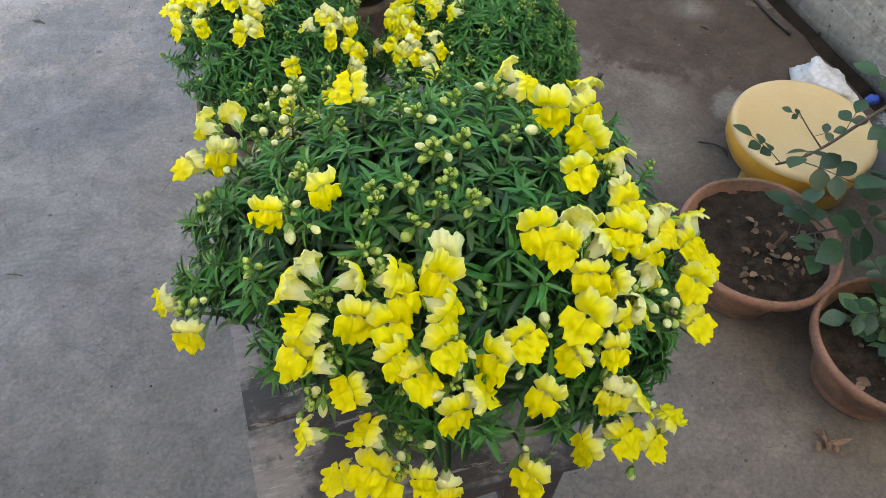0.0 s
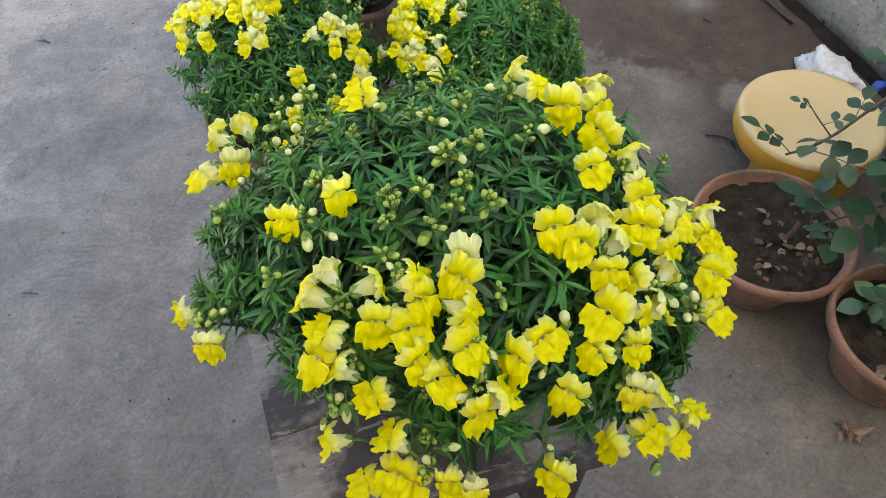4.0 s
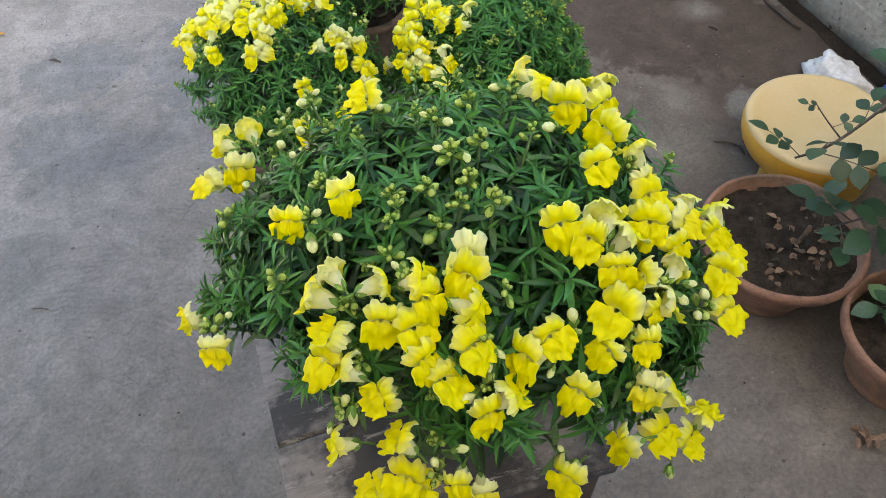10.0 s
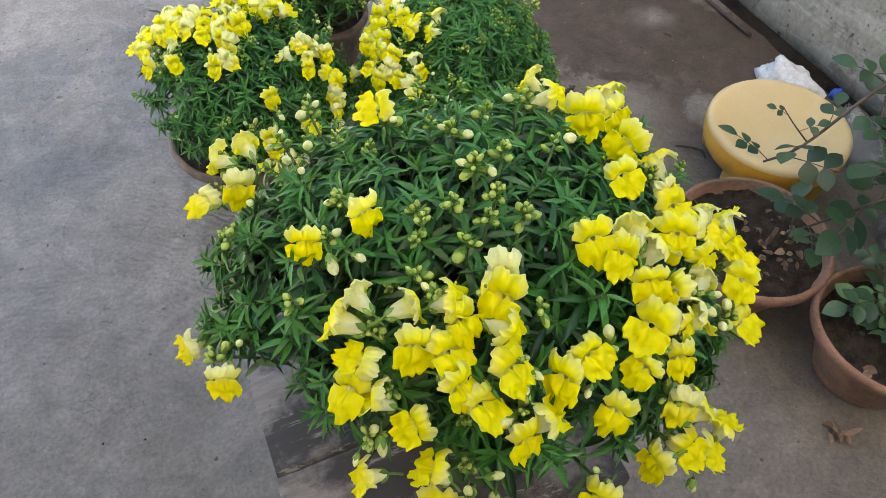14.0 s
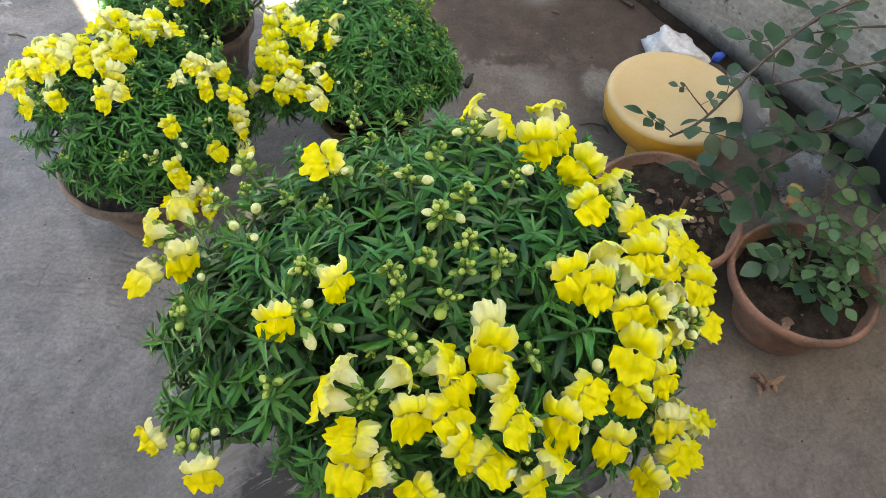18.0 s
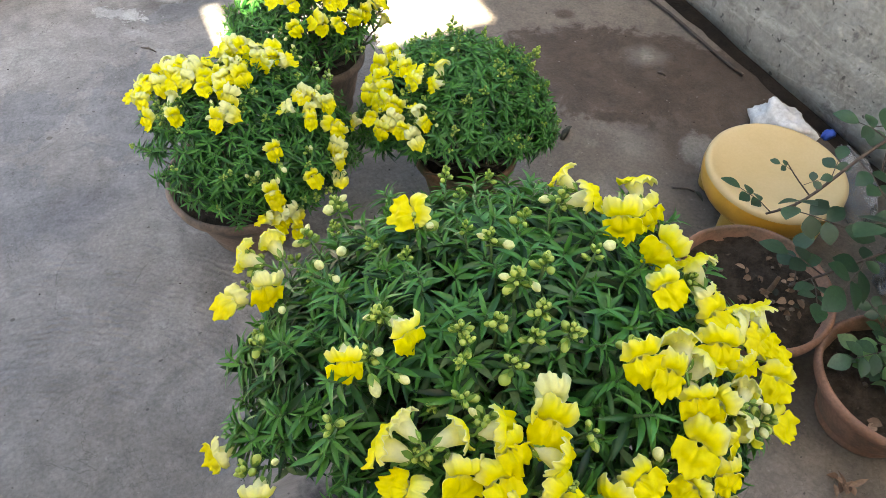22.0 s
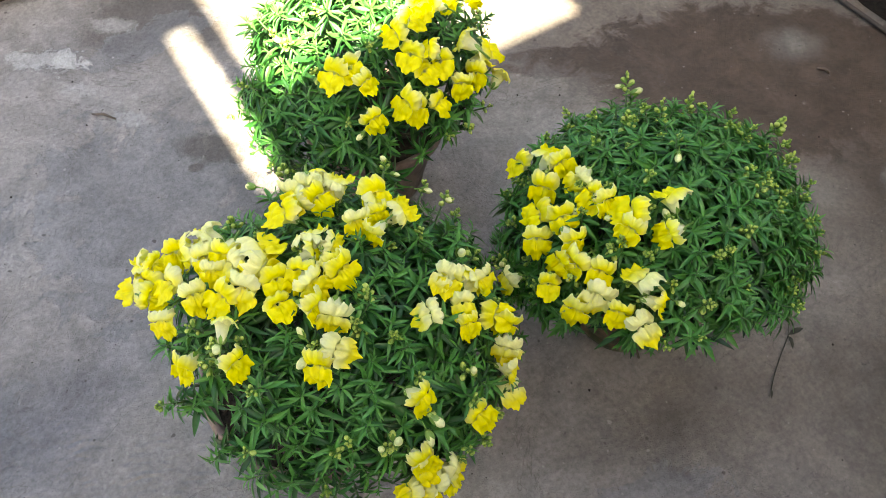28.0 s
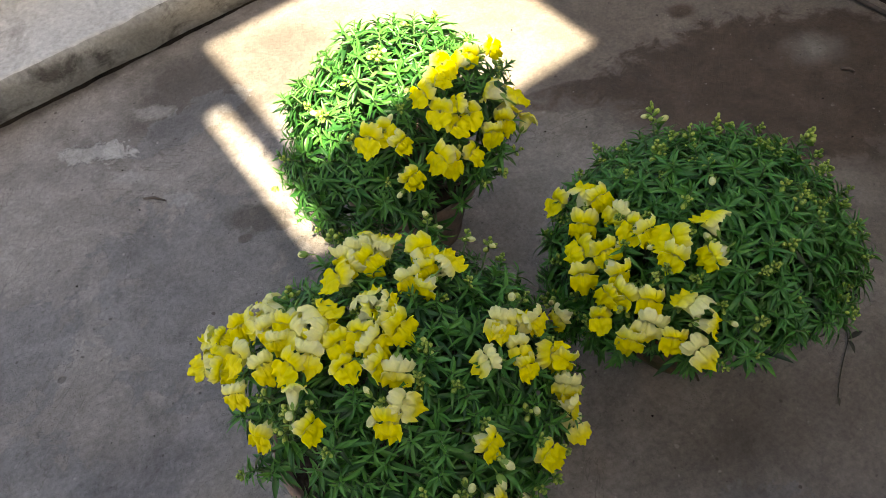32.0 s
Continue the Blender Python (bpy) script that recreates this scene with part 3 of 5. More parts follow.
def rough_wall(name, lo, hi, mat, label, step=0.05, deep=0.008):
    """A plastered wall with an uneven face."""
    size = [b - a for a, b in zip(lo, hi)]
    bm = bmesh.new()
    thin = size.index(min(size))
    cuts = [1 if n == thin else max(1, min(60, round(s / step))) for n, s in enumerate(size)]
    grid = {}
    for i in range(cuts[0] + 1):
        for j in range(cuts[1] + 1):
            for k in range(cuts[2] + 1):
                if i in (0, cuts[0]) or j in (0, cuts[1]) or k in (0, cuts[2]):
                    p = Vector([lo[n] + size[n] * c / cuts[n] for n, c in enumerate((i, j, k))])
                    p[thin] += deep * noise.fractal(p * 4.0, 1.0, 2.0, 4)
                    grid[i, j, k] = bm.verts.new(p)
    for n in range(3):
        a, b = (n + 1) % 3, (n + 2) % 3
        for end in (0, cuts[n]):
            for i in range(cuts[a]):
                for j in range(cuts[b]):
                    corner = []
                    for di, dj in ((0, 0), (1, 0), (1, 1), (0, 1)):
                        key = [0, 0, 0]
                        key[n], key[a], key[b] = end, i + di, j + dj
                        corner.append(grid[tuple(key)])
                    bm.faces.new(corner if end else corner[::-1])
    return structure(name, bm, mat, label, soft=True)


rough_wall("wall_east", (WALL_U, -3.2, 0.012), (WALL_U + 0.16, BACK_V + 0.2, WALL_Z), PLASTER, "rough grey cement-plastered side wall", 0.06, 0.012)


def kerb():
    """The long raised step before the back wall: a rough, stained, darker face and a paler top, its edge chipped."""
    bm, n = bmesh.new(), 260
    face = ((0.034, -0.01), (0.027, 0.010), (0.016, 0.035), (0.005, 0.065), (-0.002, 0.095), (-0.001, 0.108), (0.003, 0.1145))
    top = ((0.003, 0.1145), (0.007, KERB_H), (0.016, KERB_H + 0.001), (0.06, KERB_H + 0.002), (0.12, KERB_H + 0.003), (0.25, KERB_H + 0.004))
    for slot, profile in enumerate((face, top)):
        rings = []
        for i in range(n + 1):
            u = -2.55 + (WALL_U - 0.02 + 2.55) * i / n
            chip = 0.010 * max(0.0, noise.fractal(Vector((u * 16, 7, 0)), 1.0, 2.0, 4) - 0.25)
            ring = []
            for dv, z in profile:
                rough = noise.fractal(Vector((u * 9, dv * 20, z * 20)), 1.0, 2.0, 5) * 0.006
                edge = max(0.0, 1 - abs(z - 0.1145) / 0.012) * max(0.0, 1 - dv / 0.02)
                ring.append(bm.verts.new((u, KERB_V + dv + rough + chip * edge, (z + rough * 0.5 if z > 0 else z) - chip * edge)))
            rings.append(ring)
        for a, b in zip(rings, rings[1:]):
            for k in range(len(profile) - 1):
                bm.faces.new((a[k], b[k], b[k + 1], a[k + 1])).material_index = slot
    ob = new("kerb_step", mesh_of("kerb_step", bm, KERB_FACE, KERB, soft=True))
    ob.matrix_basis = TURNED
    return tagged(ob, "pale worn cement step along the back wall", kind="structure")


kerb()
rough_wall("upper_step", (-2.55, BACK_V, -0.1), (WALL_U - 0.02, BACK_V + 0.9, 0.245), KERB, "second pale cement step behind the first", 0.06, 0.004)

# an unseen slab added to block the sun, its opening shaping the sun patch; a bar divides a narrow slot from the main
# opening
H, T = BLOCKER_Z, 0.06
SKY_U = (0.270 - DRIFT_U * (H + T), 0.955 - DRIFT_U * H)
SKY_V = (1.820 - DRIFT_V * (H + T), 2.430 - DRIFT_V * H)
SLOT_U = (0.163 - DRIFT_U * (H + T), 0.205 - DRIFT_U * H)
SLOT_V = (1.735 - DRIFT_V * (H + T), 2.210 - DRIFT_V * H)
bm = bmesh.new()
left, right, front, back = -2.0, 1.05, -2.8, 0.55
for lo, hi in (
    ((left, front), (SLOT_U[0], back)),
    ((SLOT_U[0], front), (SLOT_U[1], SLOT_V[0])), ((SLOT_U[0], SLOT_V[1]), (SLOT_U[1], back)),
    ((SLOT_U[1], front), (SKY_U[0], back)),
    ((SKY_U[0], front), (SKY_U[1], SKY_V[0])), ((SKY_U[0], SKY_V[1]), (SKY_U[1], back)),
    ((SKY_U[1], front), (right, back)),
):
    box(bm, (*lo, H + 0.002), (*hi, H + T))
structure("ceiling", bm, SLAB, "added unseen cement slab that blocks the sun, with an opening")
# props for the added slab, out of view as well
bm = bmesh.new()
for u in (left + 0.2, right - 0.2):
    box(bm, (u - 0.12, front + 0.05, -0.15), (u + 0.12, front + 0.29, H + 0.002), 0.01)
structure("porch_pillar", bm, SLAB, "added unseen props under the sun-blocking slab")

# unseen wall added behind the viewpoint to cut light from the south
rough_wall("wall_south", (-2.2, -1.25, 0.002), (WALL_U - 0.02, -1.09, 2.1), SLAB, "added unseen cement wall that cuts light from behind the viewpoint", 0.12, 0.004)

# unseen wall added to keep western sky light off the near left floor
rough_wall("wall_west", (-1.30, -1.09, 0.002), (-1.16, 0.95, BLOCKER_Z), SLAB, "added unseen cement wall that cuts light from the west", 0.12, 0.004)

# a near-black strip stands in for the shadow line at the wall's foot
bm = bmesh.new()
rings = []
for i in range(91):
    v = -0.6 + (KERB_V + 0.6) * i / 90
    wide = 0.034 + 0.028 * min(1.0, max(0.0, (v - 1.35) / 0.7)) + 0.016 * noise.fractal(Vector((v * 6, 0, 0)), 1.0, 2.0, 4)
    rings.append([bm.verts.new((u, v, z)) for u, z in ((WALL_U - wide, 0.001), (WALL_U - wide * 0.5, 0.006 + 0.004 * noise.noise(Vector((v * 20, 1, 0)))), (WALL_U + 0.01, 0.012))])
for a, b in zip(rings, rings[1:]):
    for k in (0, 1):
        bm.faces.new((a[k], a[k + 1], b[k + 1], b[k]))
structure("dirt_strip", bm, DIRT_AND_SHADE, "dark strip for the shadow line along the foot of the wall", soft=True)

# and at the foot of the step, for its damp crack and shadow line
bm, rings = bmesh.new(), []
for i in range(421):
    u = -1.6 + 2.6 * i / 420
    wide = max(0.0015, 0.003 + 0.010 * noise.fractal(Vector((u * 11, 4, 0)), 1.0, 2.0, 6))
    rings.append([bm.verts.new((u, v, z)) for v, z in ((KERB_V + 0.024 - wide, 0.0008), (KERB_V + 0.024 - wide * 0.4, 0.003), (KERB_V + 0.040, 0.006))])
for a, b in zip(rings, rings[1:]):
    for k in (0, 1):
        bm.faces.new((a[k], b[k], b[k + 1], a[k + 1]))
structure("dirt_strip", bm, DIRT_AND_SHADE, "dark strip for the damp crack and shadow line along the foot of the step", soft=True)


# ---- snapdragons ----
def ready(name, bm, *mats):
    return mesh_of(name, bm, *mats)


def leaf_mesh(rng, young=False):
    """A narrow snapdragon leaf, one unit long, along x."""
    bm = bmesh.new()
    blade(bm, Vector((0, 0, 0)), Vector((1, 0, 0)), Vector((0, 0, 1)), 1.0, rng.uniform(0.165, 0.235), rng.uniform(0.05, 0.75), rng.uniform(0.5, 1.2), 7, rng.uniform(0.42, 0.5), int(young))
    return ready("leaf", bm, LEAF, LEAF_TIP)


def shoot(rng, old=0.52):
    """A leafy shoot as its leaves' poses: a close spiral, long and spreading below, short and upright at the tip. old: the share of full-grown dark leaves. Also its height."""
    leaves, height, length, spread = rng.randint(20, 26), rng.uniform(0.034, 0.050), rng.uniform(0.029, 0.038), rng.uniform(-0.35, 0.12)
    made = []
    for n in range(leaves):
        s = n / (leaves - 1)
        a = n * 2.39996 + rng.uniform(-0.55, 0.55)
        tilt = (1 - s) * spread + s * 0.85 + rng.uniform(-0.34, 0.34)
        size = length * (1.0 - 0.62 * s ** 2.0) * rng.uniform(0.70, 1.22)
        m = Matrix.Translation((0, 0, height * (0.15 + 0.85 * s))) @ Matrix.Rotation(a, 4, "Z") @ Matrix.Rotation(-tilt, 4, "Y") @ Matrix.Rotation(rng.uniform(-0.6, 0.6), 4, "X") @ Matrix.Scale(size, 4)
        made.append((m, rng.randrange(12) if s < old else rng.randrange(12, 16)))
    return made, height


def petal_sheet(bm, place, across_n, along_n, slot, back_slot, thick=0.0005):
    """A petal as two skins a hair apart, joined at the rim. place(u, s): u from -1 to 1 across, s from 0 at the root to 1 at the rim."""
    grid = [[place(2 * i / across_n - 1, k / along_n) for i in range(across_n + 1)] for k in range(along_n + 1)]
    front = [[bm.verts.new(p) for p in row] for row in grid]
    behind = []
    for k, row in enumerate(grid):
        made = []
        for i, p in enumerate(row):
            du = row[min(i + 1, across_n)] - row[max(i - 1, 0)]
            ds = grid[min(k + 1, along_n)][i] - grid[max(k - 1, 0)][i]
            made.append(bm.verts.new(p + du.cross(ds).normalized() * thick))
        behind.append(made)
    for k in range(along_n):
        for i in range(across_n):
            bm.faces.new((front[k][i], front[k][i + 1], front[k + 1][i + 1], front[k + 1][i])).material_index = slot
            bm.faces.new((behind[k][i], behind[k + 1][i], behind[k + 1][i + 1], behind[k][i + 1])).material_index = back_slot
    rim = [(k, 0) for k in range(along_n)] + [(along_n, i) for i in range(across_n)] + [(k, across_n) for k in range(along_n, 0, -1)]
    for (a, b), (c, d) in zip(rim, rim[1:] + [(0, across_n)]):
        bm.faces.new((front[a][b], front[c][d], behind[c][d], behind[a][b])).material_index = back_slot


def flower_mesh(rng, open_up, puffed, hang, petal):
    """A snapdragon flower: a pale throat tube, an upright hood of two round frilled lobes, and a lower lip that swells into a closed palate and spreads in three frilled lobes."""
    bm, mm = bmesh.new(), 0.001
    ph = [rng.uniform(0, 6.28) for _ in range(12)]
    lean = rng.uniform(-0.30, 0.30)
    skew = rng.uniform(-0.10, 0.10)
    rings = []
    for n in range(7):
        s = n / 6
        r = 2.5 + 3.4 * s ** 0.8
        rings.append([bm.verts.new(Vector((13.0 * s, r * 1.1 * math.sin(a), r * 0.95 * math.cos(a) + 1.3 * math.sin(math.pi * s))) * mm) for a in (2 * math.pi * k / 16 for k in range(16))])
    for low, high in zip(rings, rings[1:]):
        for k in range(16):
            bm.faces.new((low[k], low[(k + 1) % 16], high[(k + 1) % 16], high[k])).material_index = 2

    def ruffle(u, s, k, size):
        return size * s ** 3.5 * (0.8 * math.sin(5.3 * u + ph[k]) + 0.95 * math.sin(12.7 * u + ph[k + 1]) + 0.85 * s * s * math.sin(21 * u + ph[k + 2]) + 0.5 * s ** 3 * math.sin(34 * u + ph[k + 3]))

    def nibbled(u, k):
        return 1 + 0.020 * math.sin(11 * u + ph[k]) + 0.014 * math.sin(23 * u + ph[k + 1])

    def along(knots, s):
        """A smooth line through the knots, s from 0 to 1."""
        n = len(knots) - 1
        k = max(0, min(n - 1, int(s * n)))
        t = s * n - k
        a, b, c, d = (Vector(knots[min(n, max(0, k + q))]) for q in (-1, 0, 1, 2))
        return 0.5 * (2 * b + (c - a) * t + (2 * a - 5 * b + 4 * c - d) * t * t + (3 * b - a - 3 * c + d) * t ** 3)

    # how far the hood and the lip stand forward of the throat, from root to rim
    hood_line = ((0.0, 0, 0), (2.4, 0, 0), (3.0, 0, 0), (1.6, 0, 0), (-2.6 + 1.4 * hang, 0, 0))
    lip_line = ((0.0, 0, 0), (3.6, 0, 0), (5.8 * puffed, 0, 0), (5.7 * puffed, 0, 0), (4.9, 0, 0), (5.6 - 0.6 * hang, 0, 0), (7.4 - 2.0 * hang, 0, 0))

    def hood(u, s):
        turn, w = radians(70) * u * (1 + skew * u), abs(u)
        r = (4.8 + 11.0 * s * (1 - 0.17 * math.exp(-(u / 0.13) ** 2) + 0.05 * math.cos(2 * math.pi * (w - 0.5)))) * nibbled(u, 6)
        x = 12.6 + along(hood_line, s).x - (3.0 - 1.0 * s) * w * w + 0.8 * s * s * math.cos(2 * math.pi * w) + ruffle(u, s, 0, 0.85)
        return Vector((x, r * math.sin(turn) * 0.84 + lean * 5 * s, 1.0 + r * math.cos(turn) * (1 + (open_up - 1) * s) + ruffle(u + 2, s, 1, 0.25))) * mm

    def lip(u, s):
        turn, w = radians(86) * u, abs(u)
        r = (1.5 + 10.6 * s * (0.97 + 0.06 * math.cos(3 * math.pi * u))) * nibbled(u, 7)
        swell = math.sin(math.pi * min(1.0, 1.35 * s))
        groove = 1.2 * math.exp(-(u / 0.16) ** 2) * swell
        x = 12.8 + along(lip_line, s).x * (1 - 0.38 * w * w) - groove - 2.2 * w * w * (1 - 0.4 * s) + 0.7 * s ** 3 * math.cos(3 * math.pi * u) + ruffle(u, s, 3, 0.9)
        return Vector((x, r * math.sin(turn) + lean * 5 * s, 5.0 - r * math.cos(turn) * (1.26 + 0.10 * hang) + ruffle(u + 1, s, 4, 0.3))) * mm

    petal_sheet(bm, lambda u, s: hood(-u, s), 56, 9, 0, 2)
    petal_sheet(bm, lip, 56, 14, 0, 2)
    # green sepals round the tube's foot
    for k in range(5):
        a = 2 * math.pi * k / 5 + ph[4]
        flat = Vector((0, math.sin(a), math.cos(a)))
        blade(bm, Vector((-0.0015, 0, 0)) + flat * 0.0012, Vector((0.8, 0, 0)) + flat * 0.7, flat, 0.0070, 0.0038, 0.1, 0.3, 3, 0.5, 1)
    tube(bm, [(-0.010, 0, -0.004), (-0.004, 0, -0.0008), (0.0, 0, 0)], 0.0009, 5)
    bm.faces.ensure_lookup_table()
    for f in bm.faces[-12:]:
        f.material_index = 1
    return ready("flower", bm, petal, SEPAL, PETAL_BACK)


def bud_mesh(rng, size, mat, plump=0.29, clasp=0.58):
    """One closed bud: a blunt drop with the seam of its folded lips, clasped by its sepals."""
    bm = bmesh.new()
    egg(bm, (0, 0, 0), Vector((0.15, 0, 1)), size, size * plump, 0, 10, 8, 0.62)
    for v in bm.verts:
        h = v.co.z / size
        a = math.atan2(v.co.y, v.co.x)
        squeeze = 1 - 0.16 * max(0.0, h - 0.3) * (1 + math.cos(2 * a)) + 0.05 * math.cos(5 * a) * (1 - h)
        v.co.x, v.co.y = v.co.x * squeeze + 0.10 * size * max(0.0, h - 0.5) ** 2, v.co.y * (1 + 0.10 * max(0.0, h - 0.4))
    for k in range(5):
        a = 2 * math.pi * k / 5 + rng.uniform(-0.2, 0.2)
        flat = Vector((math.cos(a), math.sin(a), 0))
        blade(bm, flat * size * 0.10 + Vector((0, 0, -0.04 * size)), flat * (0.35 + 1.7 * plump) + Vector((0, 0, 0.85)), flat, size * clasp * rng.uniform(0.86, 1.14), size * plump * 1.3, 0.5, -0.35, 5, 0.42, 1)
    tube(bm, [(0, 0, -0.6 * size), (0, 0, 0.02 * size)], 0.07 * size if size > 0.1 else 0.0009, 5)
    for f in bm.faces[-7:]:
        f.material_index = 1
    return ready("bud", bm, mat, SEPAL)


def cluster(rng, count, size, reach):
    """Poses of small buds crowded round a tip, the outer ones larger and leaning out."""
    made = []
    for n in range(count):
        s = n / max(1, count - 1)
        a, tilt = n * 2.39996 + rng.uniform(-0.35, 0.35), 0.25 + 1.15 * s + rng.uniform(-0.15, 0.15)
        way = Vector((math.cos(a) * math.cos(tilt), math.sin(a) * math.cos(tilt), math.sin(tilt)))
        r = size * (1.06 - 0.52 * s) * rng.uniform(0.82, 1.18)
        made.append((Matrix.Translation(Vector((0, 0, reach * (-0.2 + 1.0 * s))) + way * r * 0.30) @ frame_of(way, rng.uniform(0, 6.28)) @ Matrix.Scale(r, 4), rng.randrange(len(SMALL_BUDS))))
    return made


def frame_of(axis, spin):
    return axis.to_track_quat("Z", "Y").to_matrix().to_4x4() @ Matrix.Rotation(spin, 4, "Z")


def joined(name, placed, meshes, parent, label=""):
    """Many small copies of the meshes, at their poses, as one part of kind stuff."""
    data = []
    for me in meshes:
        co = np.empty(len(me.vertices) * 3)
        me.vertices.foreach_get("co", co)
        data.append((np.c_[co.reshape(-1, 3), np.ones(len(me.vertices))], [tuple(p.vertices) for p in me.polygons], [p.material_index for p in me.polygons]))
    points, faces, slots, start = [], [], [], 0
    for m, k in placed:
        co, polys, mats = data[k]
        points.append(co @ np.array(m).T[:, :3])
        faces.extend([tuple(v + start for v in p) for p in polys])
        slots.extend(mats)
        start += len(co)
    me = bpy.data.meshes.new(name)
    me.from_pydata(np.concatenate(points).tolist(), [], faces)
    for mat in meshes[0].materials:
        me.materials.append(mat)
    me.polygons.foreach_set("material_index", slots)
    return tagged(put(name, smooth(me), parent), label, kind="stuff")


rng = random.Random(5)
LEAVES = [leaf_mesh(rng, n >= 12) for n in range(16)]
SHAPES = ((1.0, 1.0, 0.2), (0.9, 1.05, 1.0), (1.12, 0.96, -0.4), (0.95, 1.08, 0.6), (1.05, 1.0, 1.4), (0.82, 0.97, 0.0), (1.15, 1.04, 0.8), (0.9, 0.94, -0.2), (1.0, 1.02, 1.8), (0.75, 1.0, 0.4))
FLOWERS = [flower_mesh(rng, *k, PETAL) for k in SHAPES]
CREAMS = [flower_mesh(rng, *k, PETAL_CREAM) for k in SHAPES[:6]]
BUDS = [bud_mesh(rng, s, BUD_PALE, 0.26) for s in (0.013, 0.015, 0.018)]
SMALL_BUDS = [bud_mesh(rng, 1.35, BUD, p, c) for p, c in ((0.28, 0.80), (0.32, 0.92), (0.25, 0.72), (0.34, 0.66))]
for me in SMALL_BUDS:
    me.name = "small_bud"


class Dome:
    """A mound of foliage: an ellipsoid's upper part, in the plant's own space."""

    def __init__(self, centre, radii, seed, front=1.0):
        self.centre, self.radii, self.seed, self.front = Vector(centre), Vector(radii), seed, front

    def sized(self, y):
        """The radii on that side: the front may be shallower than the back."""
        return Vector((self.radii.x, self.radii.y * (self.front if y < 0 else 1.0), self.radii.z))

    def point(self, way, scale=1.0):
        lump = 1 + 0.055 * noise.noise(way * 2.6 + Vector((self.seed, 0, 0)))
        return self.centre + Vector([w * r * scale * lump for w, r in zip(way, self.sized(way.y))])

    def normal(self, p):
        return Vector([(a - c) / r ** 2 for a, c, r in zip(p, self.centre, self.sized(p.y - self.centre.y))]).normalized()


def foliage(plant, dome, count, lowest, seed, bud_share, size=1.0, single=13, hang=0.0, cut=(0.0, 0.0, 0.0), old=0.52):
    """Leafy shoots over the whole dome and an inner layer in its shade; the leaves of some shoots at the top are parts of their own. cut: how low the leaves reach, and how that changes to the right and to the back. Small bud clusters on a share of the tips."""
    rng = random.Random(seed)
    leaves, buds, stems, picked = [], [], bmesh.new(), 0
    for layer, (number, scale, low) in enumerate(((count, 1.0, lowest), (count // 4, 0.74, lowest + 0.05))):
        for n in range(number):
            z = 1 - (1 - low) * (n + 0.5) / number
            a = n * 2.39996 + rng.uniform(-0.25, 0.25)
            r = math.sqrt(max(0.0, 1 - z * z))
            way = Vector((r * math.cos(a), r * math.sin(a), z))
            if z < cut[0] + cut[1] * way.x + cut[2] * way.y:
                continue
            p = dome.point(way, scale * rng.uniform(0.90, 1.06))
            axis = (dome.normal(p) * 0.85 + Vector((rng.uniform(-0.42, 0.42), rng.uniform(-0.42, 0.42), 0.35 - hang * (z < 0.15)))).normalized()
            grow = size * rng.uniform(0.85, 1.15)
            made, height = shoot(rng, old)
            m = Matrix.Translation(p - axis * 0.046 * grow) @ frame_of(axis, rng.uniform(0, 6.28)) @ Matrix.Scale(grow, 4)
            tube(stems, [m @ Vector((0, 0, -0.035)), m @ Vector((0.001, 0, height * 0.5)), m @ Vector((0, 0.001, height))], [0.0016, 0.0014, 0.0008], 4)
            if layer == 0 and picked < single and n % 5 == 2:
                picked += 1
                for leaf, k in made:
                    put("leaf", LEAVES[k], plant, m @ leaf)
            else:
                leaves.extend((m @ leaf, k) for leaf, k in made)
            if layer == 0 and rng.random() < bud_share and z > low + 0.25:
                top = Matrix.Translation(p + axis * 0.004) @ frame_of(axis, rng.uniform(0, 6.28)) @ Matrix.Scale(grow, 4)
                buds.extend((top @ bud, k) for bud, k in cluster(rng, rng.randint(6, 9), rng.uniform(0.0050, 0.0064), rng.uniform(0.007, 0.011)))
    joined("foliage", leaves, LEAVES, plant, "narrow pointed dark green leaves")
    tagged(put("twiggy_stem", mesh_of("twiggy_stem", stems, STEM), plant), kind="stuff")
    if buds:
        joined("bud_dust", buds, SMALL_BUDS, plant, "tiny round yellow-green buds")


def stalks(plant, dome, soil_z, count, seed):
    """The bare woody stems below the leaves."""
    rng = random.Random(seed)
    for n in range(count):
        a, z = n * 2.39996, rng.uniform(0.05, 0.8)
        r = math.sqrt(1 - z * z)
        end = dome.point(Vector((r * math.cos(a), r * math.sin(a), z)), 0.85)
        root = Vector((0.03 * math.cos(a), 0.03 * math.sin(a), soil_z - 0.01)) + Vector((rng.uniform(-0.02, 0.02), rng.uniform(-0.02, 0.02), 0))
        mid = (root + end) / 2 + Vector((0, 0, -0.12 * (end - root).length))
        part("stem", tube(bmesh.new(), [root, (root + mid) / 2 + Vector((0, 0, -0.01)), mid, end], [0.003, 0.0026, 0.0022, 0.0016], 6), WOODY, plant)


